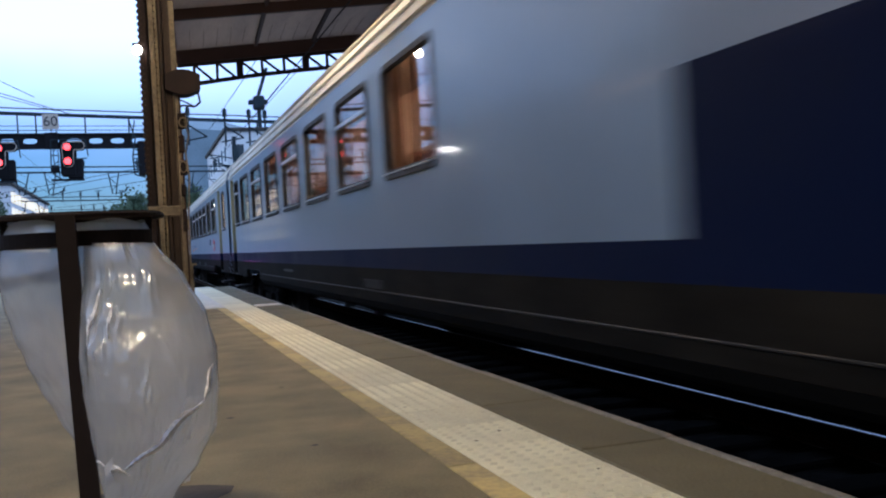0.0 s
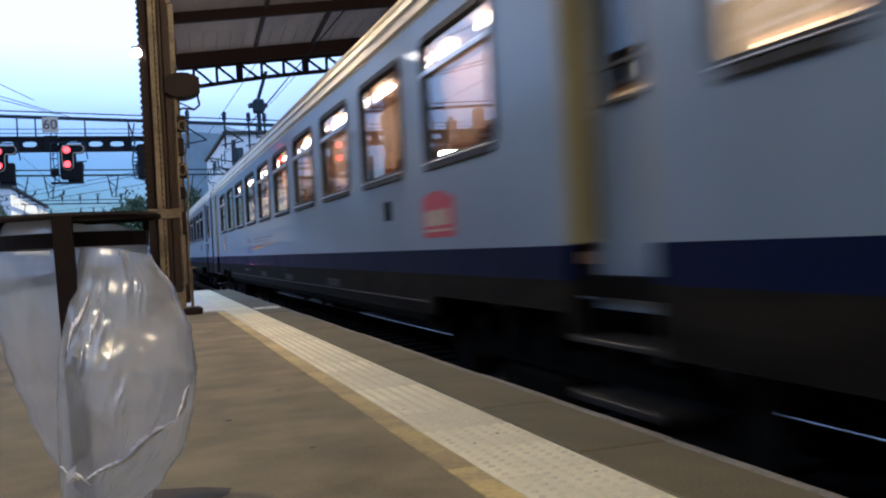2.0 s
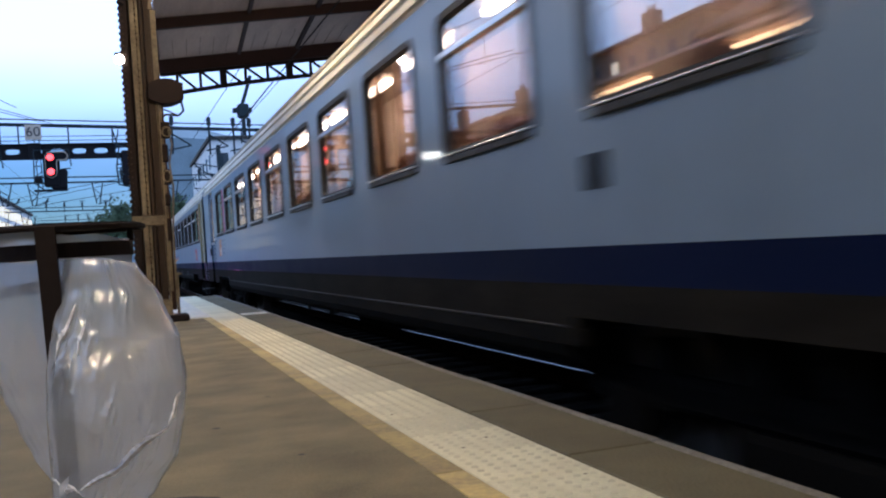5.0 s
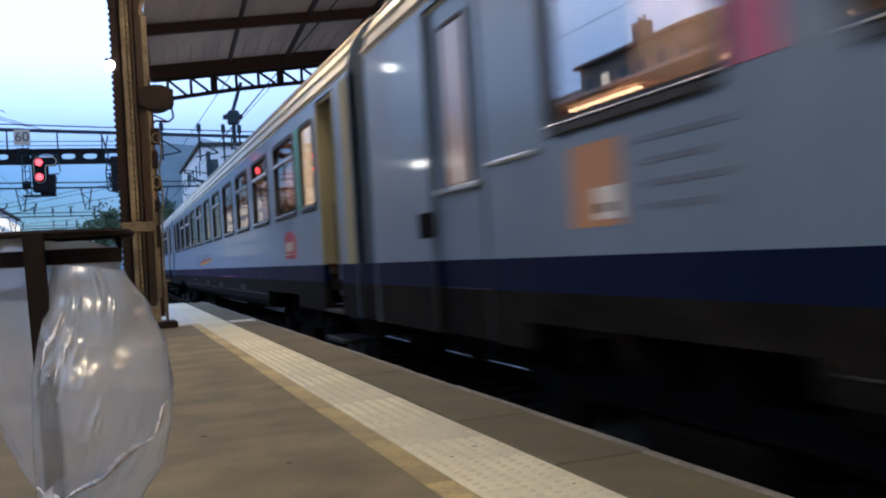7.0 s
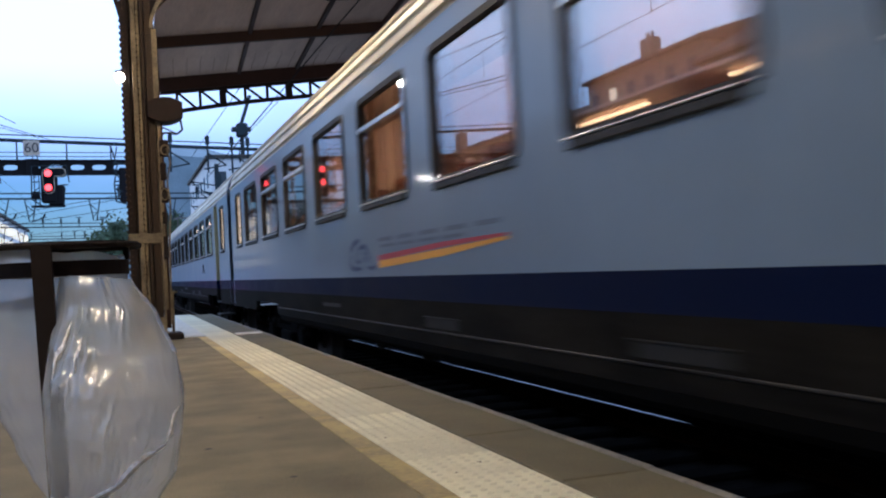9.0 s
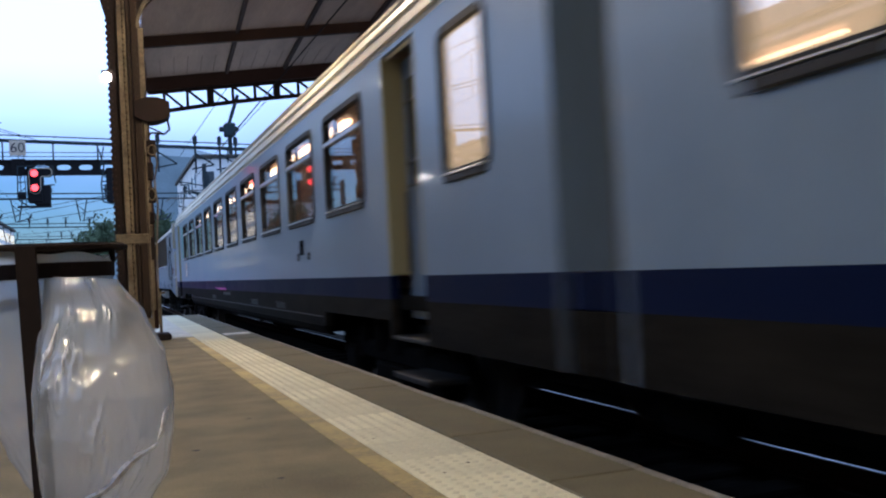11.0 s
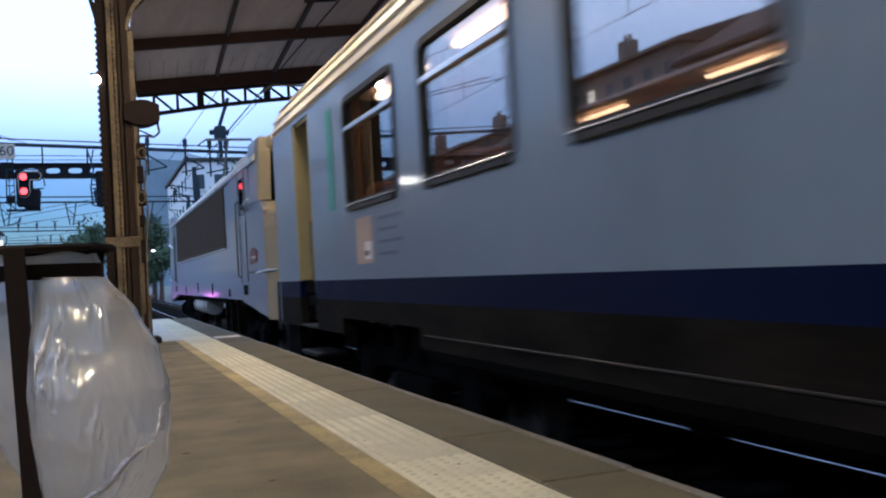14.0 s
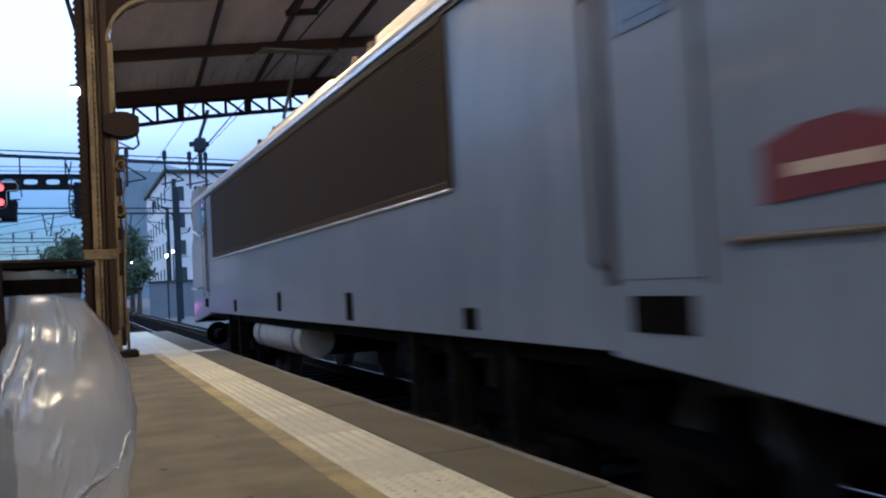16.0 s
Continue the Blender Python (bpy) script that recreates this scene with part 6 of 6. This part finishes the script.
for tx0 in (-6.2,):
    for zz, r in ((5.6, 0.008), (6.9, 0.010)):
        part("wire", Shape().bar((tx0, -30, zz), (tx0 + 0.2, 240, zz + 0.3), r, 5), M_SIGNAL, wires)
    for k in range(9):
        part("dropper", Shape().bar((tx0 + 0.02, -20 + 9 * k, 5.62), (tx0 + 0.02, -20 + 9 * k, 6.92), 0.008, 4), M_SIGNAL, wires)

crane = thing("tower_crane", "distant dark tower crane above the station throat", "crane")
CRX, CRY, CRZ = 21.8, 170.0, 27.6
part("mast", Shape().box(CRX - 0.35, CRX + 0.35, CRY - 0.35, CRY + 0.35, -1, CRZ, 0.1), M_GANTRY, crane)
part("cab_block", Shape().box(CRX - 1.0, CRX + 1.0, CRY - 1, CRY + 1, CRZ - 1.6, CRZ + 0.9, 0.3).box(CRX - 1.8, CRX + 1.6, CRY - 0.7, CRY + 0.7, CRZ - 0.6, CRZ + 0.2, 0.1), M_GANTRY, crane)
part("jib", Shape().beam((CRX, CRY, CRZ + 1), (CRX + 1.7, CRY, CRZ + 6), 0.7, 0.6), M_GANTRY, crane)


def building(name, label, x0, x1, y0, y1, h, material, cols, rows, lit_every=0, w=1.1, hh=1.6, face="y", side_cols=0):
    b = thing(name, label, "building")
    part("wall", Shape().box(x0, x1, y0, y1, -1.0, h), material, b)
    part("roof", Shape().box(x0 - 0.3, x1 + 0.3, y0 - 0.3, y1 + 0.3, h, h + 0.4, 0.05), M_CURB, b)
    n = 0
    for r in range(rows):
        for c in range(cols):
            n += 1
            lit = lit_every and n % lit_every == 0
            z = 1.6 + (h - 2.2) * r / max(1, rows) + 0.5
            if face == "y":
                x = x0 + (x1 - x0) * (c + 0.5) / cols
                f = part("window", Shape().box(x - w / 2, x + w / 2, y0 - 0.06, y0 + 0.05, z, z + hh, 0.03), M_LITWIN if lit else M_WINDOW_FAR, b)
                part("window_sill", Shape().box(x - w / 2 - 0.1, x + w / 2 + 0.1, y0 - 0.2, y0 - 0.01, z - 0.12, z - 0.01, 0.02), material, f)
            else:
                y = y0 + (y1 - y0) * (c + 0.5) / cols
                xx = x1 if face == "x1" else x0
                f = part("window", Shape().box(xx - 0.06, xx + 0.06, y - w / 2, y + w / 2, z, z + hh, 0.03), M_LITWIN if lit else M_WINDOW_FAR, b)
    for r in range(rows if side_cols else 0):
        for c in range(side_cols):
            y, z = y0 + (y1 - y0) * (c + 0.5) / side_cols, 1.6 + (h - 2.2) * r / rows + 0.5
            part("window", Shape().box(x0 - 0.06, x0 + 0.05, y - w / 2, y + w / 2, z, z + hh, 0.03), M_WINDOW_FAR, b)
    return b


# white flats behind a wall, seen past the train
building("apartment_building", "white modern apartment building with dark square windows", 9.7, 24, 105, 135, 14.0, M_FACADE, 6, 4, w=1.3, hh=1.6, side_cols=7)
building("long_building", "long lit building beyond the tracks", -23, -13.6, 115, 160, 9.6, M_FACADE, 14, 4, lit_every=1, w=2.0, hh=1.25, face="x1")
wall_g = thing("boundary_wall", "low grey boundary wall beyond the platform end", "wall")
part("wall_run", Shape().box(5.3, 26, 74, 74.4, -1, 1.7, 0.03), M_SLATE, wall_g, "grey rendered wall")
part("coping", Shape().box(5.2, 26, 73.9, 74.5, 1.7, 1.85, 0.02), M_CURB, wall_g)
# houses and a wooded hill across the tracks on the sky side, mirrored in the coach windows
def house(label, x1, y0, y1, eaves, ridge, material, cols, rows, lit_every=0, chimneys=()):
    """A house whose front stands at x1 and looks along +x, with a pitched roof along y."""
    b = thing("town_house", label, "house", "houses across the tracks")
    x0 = x1 - 12
    part("wall", Shape().box(x0, x1, y0, y1, -1.0, eaves), material, b)
    part("roof", Shape().extrude([(x0 - 0.4, eaves), (x1 + 0.5, eaves), (x1 + 0.5, eaves + 0.25), ((x0 + x1) / 2, ridge), (x0 - 0.4, eaves + 0.25)], y0 - 0.3, y1 + 0.3), M_TILES, b, "brown tiled pitched roof")
    for cy in chimneys:
        part("chimney", Shape().box(x1 - 4.6, x1 - 3.6, cy, cy + 1.6, eaves, ridge + 1.1, 0.05).bar((x1 - 4.1, cy + 0.4, ridge + 1.1), (x1 - 4.1, cy + 0.4, ridge + 1.6), 0.14, 8).bar((x1 - 4.1, cy + 1.1, ridge + 1.1), (x1 - 4.1, cy + 1.1, ridge + 1.6), 0.14, 8), material, b)
    pane_me = Shape().box(-0.06, 0.05, -0.55, 0.55, 0.0, 1.7, 0.03).mesh("window", M_WINDOW_FAR)
    lit_me = Shape().box(-0.06, 0.05, -0.55, 0.55, 0.0, 1.7, 0.03).mesh("window", M_LITWIN)
    for r in range(rows):
        for c in range(cols):
            lit = lit_every and (r * cols + c) % lit_every == 2
            part("window", lit_me if lit else pane_me, None, b, at=(x1, y0 + (y1 - y0) * (c + 0.5) / cols, 1.2 + (eaves - 1.6) * r / rows + 0.4))
    return b


house("low brown brick goods building with a tiled roof", -32, 118, 150, 9.0, 12.0, M_BRICK, 9, 3, 0, (124,))
house("brown brick house with a steep roof", -31, 101, 117, 12.0, 15.4, M_BRICK, 6, 4, 11, (103, 113))
house("pale rendered town house across the tracks", -33, 84, 100, 13.4, 15.6, M_RENDER, 6, 4, 0, (90,))
house("brown brick house across the tracks", -32, 69, 83, 11.5, 15.2, M_BRICK, 5, 4, 7)
house("tall rendered house with a low roof", -33, 52, 68, 15.0, 17.2, M_RENDER, 6, 5, 13, (64,))
house("long brown brick station house", -32, 20, 51, 13.0, 16.8, M_BRICK, 11, 4, 9, (36,))
house("tall brown brick house with chimneys", -34, -40, 19, 16.0, 19.0, M_BRICK, 17, 5, 0, (-30, -8, 10))
ridge_s = Shape()
rv = []
for k in range(91):
    y = -120 + 7 * k
    h = 27 + 6 * noise.noise(Vector((y * 0.011, 4.2, 0))) + 3.0 * noise.noise(Vector((y * 0.07, 1.1, 0))) + 1.6 * noise.noise(Vector((y * 0.31, 2.7, 0))) + 6 * math.exp(-((y - 120) / 60) ** 2)
    h *= min(1.0, max(0.25, (430 - y) / 130))
    rv += [(-78, y, -1), (-84, y, h * 0.6), (-92, y, h), (-130, y, h * 1.08)]
ridge_s.add(rv, [(4 * k + j, 4 * k + 4 + j, 4 * k + 5 + j, 4 * k + 1 + j) for k in range(90) for j in range(3)])
setting("hillside", ridge_s, M_WOODED, "dark wooded hillside above the town", "hill", smooth=True)
# neighbouring platform with a lit canopy, mirrored in the coach windows
nb = thing("platform_canopy", "neighbouring platform canopy with rows of warm tube lamps", "canopy")
part("platform_slab", Shape().box(-17.0, -12.6, -40, 60, -0.9, 0.0, 0.02), M_ASPHALT, nb)
part("canopy_roof", Shape().box(-17.4, -12.2, -40, 33, 6.05, 6.2, 0.03), M_CEIL, nb)
for k in range(8):
    y = -41 + 9.5 * k
    part("post", Shape().bar((-14.8, y, 0), (-14.8, y, 6.05), 0.09), M_IRON_DARK, nb)
    part("tube_lamp", Shape().box(-13.0, -12.75, y + 1.5, y + 6.5, 5.86, 5.94, 0.02), M_TUBE_FAR, nb, "warm lit tube lamp")
mast_l = thing("platform_lamp", "white platform lamp on a slim post", "lamp", at=(-3.3, 21.6, 0))
part("post", Shape().bar((0, 0, 0), (0, 0, 3.2), 0.05), M_IRON_DARK, mast_l)
part("lamp_head", Shape().box(-0.12, 0.22, -0.25, 0.25, 2.92, 3.02, 0.02), M_WHITELAMP, mast_l, "glowing lamp head")
neon = thing("dwarf_signal", "low black ground signal showing one violet light", "signal", at=(0.55, 31.0, 0))
part("foot", Shape().box(-0.12, 0.12, -0.08, 0.08, 0, 0.10, 0.01), M_IRON_DARK, neon)
part("backboard", Shape().box(-0.17, 0.17, 0.0, 0.12, 0.08, 0.62, 0.03), M_SIGNAL, neon)
part("lens", Shape().bar((0, -0.05, 0.34), (0, 0.0, 0.34), 0.10, 16), M_PINKLAMP, neon, "glowing violet lens")
hill = Shape()
HILL = 66
hn = 60
hv = []
for k in range(hn + 1):
    x = -260 + 620 * k / hn
    h = 14 + HILL * min(1, max(0, (x - 2) / 22)) + 8 * noise.noise(Vector((x * 0.012, 0.3, 0))) + 3 * noise.noise(Vector((x * 0.06, 1.3, 0)))
    hv += [(x, 620, -1), (x, 640, h), (x, 760, h * 1.3)]
hill.add(hv, [(3 * k + j, 3 * k + 3 + j, 3 * k + 4 + j, 3 * k + 1 + j) for k in range(hn) for j in (0, 1)])
setting("backdrop", hill, M_HILL, "wooded hills coloured blue-grey for distance haze", "hills", smooth=True)


def tree(x, y, h, spread, seed):
    t = thing("tree", "dark green leafy tree beyond the tracks", "tree", "far trees", at=(x, y, -1))
    rnd = random.Random(seed)
    s = Shape().bar((0, 0, 0), (0.1, 0, h * 0.45), 0.28, 8, 0.16)
    tips = []
    for k in range(9):
        a, z = rnd.uniform(0, 6.28), h * rnd.uniform(0.32, 0.45)
        tip = (spread * 0.7 * math.cos(a) * rnd.uniform(0.4, 1), spread * 0.7 * math.sin(a) * rnd.uniform(0.4, 1), h * rnd.uniform(0.55, 0.9))
        s.bar((0.05, 0, z), tip, 0.09, 5, 0.03)
        tips.append(tip)
    part("trunk", s, M_BARK, t)
    c = Shape()
    for k in range(1500):
        bx, by, bz = rnd.choice(tips)
        p = Vector((bx + rnd.gauss(0, spread * 0.22), by + rnd.gauss(0, spread * 0.22), bz + rnd.gauss(0, h * 0.08)))
        u = Vector((rnd.uniform(-1, 1), rnd.uniform(-1, 1), rnd.uniform(-1, 1))).normalized() * rnd.uniform(0.12, 0.26)
        v = u.orthogonal().normalized() * u.length * 0.7
        c.add([p - u, p + v, p + u, p - v], [(0, 1, 2, 3)])
    tagged(part("crown", c, M_LEAF, t, "dense dark green leaves"), kind="stuff")
    return t


tree(-1.2, 88, 7.6, 2.6, 3)
tree(-14.5, 100, 9.3, 2.6, 5)
tree(-16.5, 96, 5.6, 2.2, 8)
tree(5.3, 98, 8.5, 1.6, 11)
tree(5.6, 92, 5.0, 1.5, 12)
for x, y, z in ((6.3, 70, 3.6), (8.3, 86, 4.6), (5.2, 95, 4.0)):
    st = thing("street_lamp", "small glowing street lamp beyond the platform end", "street lamp", "far street lamps", at=(x, y, -1))
    part("pole", Shape().bar((0, 0, 0), (0, 0, z + 1), 0.06), M_GANTRY, st)
    part("lamp_head", Shape().bar((0, 0, z + 0.9), (0, 0, z + 1.08), 0.085, 10), M_WHITELAMP, st, "glowing lamp head")
for x, y in ((6.0, 60), (6.8, 66), (7.4, 80), (5.6, 100)):
    ms = thing("catenary_mast", "thin dark catenary mast beside the track", "mast", "far masts", at=(x, y, -1))
    part("pole", Shape().box(-0.12, 0.12, -0.12, 0.12, 0, 9.0, 0.02), M_GANTRY, ms)
    part("arm", Shape().tube([(0, 0, 7.6), (-1.6, 0, 7.9)], 0.04).tube([(0, 0, 6.6), (-1.6, 0, 7.9)], 0.03), M_GANTRY, ms)


# ---------------------------------------------------------------- movement


def run(t):
    """Metres gone by the train since the clip's start; it slows down."""
    return 10.932 * t - 0.18585 * t * t


def motions():
    starts = [(coach_a, -4.19), (coach_b, 22.21), (coach_c, 48.61), (coach_d, 75.01), (coach_e, 101.41), (loco, 127.81)]
    times = [0.5 * k for k in range(33)]
    for car, y in starts:
        walk(car, [(t, pose(TRACK_X, y - run(t), RAIL_Z)) for t in times])
    walk(bag, [(t, pose(*BIN, 0.81, 0, a, 0)) for t, a in ((0, 1.5), (0.5, 3), (1.0, 8), (1.5, 11), (2.0, 9.5), (3.0, 7.5), (4.0, 8), (5.2, 8), (6.5, 8), (7.5, 9), (8.5, 9.5), (9.0, 6), (9.5, 0.5), (10.5, 3), (12.0, 5.5), (12.5, 1), (13.0, 1.5), (13.5, 7), (14.0, 1.5), (14.5, 3.5), (15.5, 4.5), (16.0, 6.5))])
    turns = [k / 30 for k in range(481)]
    for w in wheel_list:
        x, y, z = w.location
        walk(w, [(t, pose(x, y, z, math.degrees(run(t) / 0.445))) for t in turns])


motions()
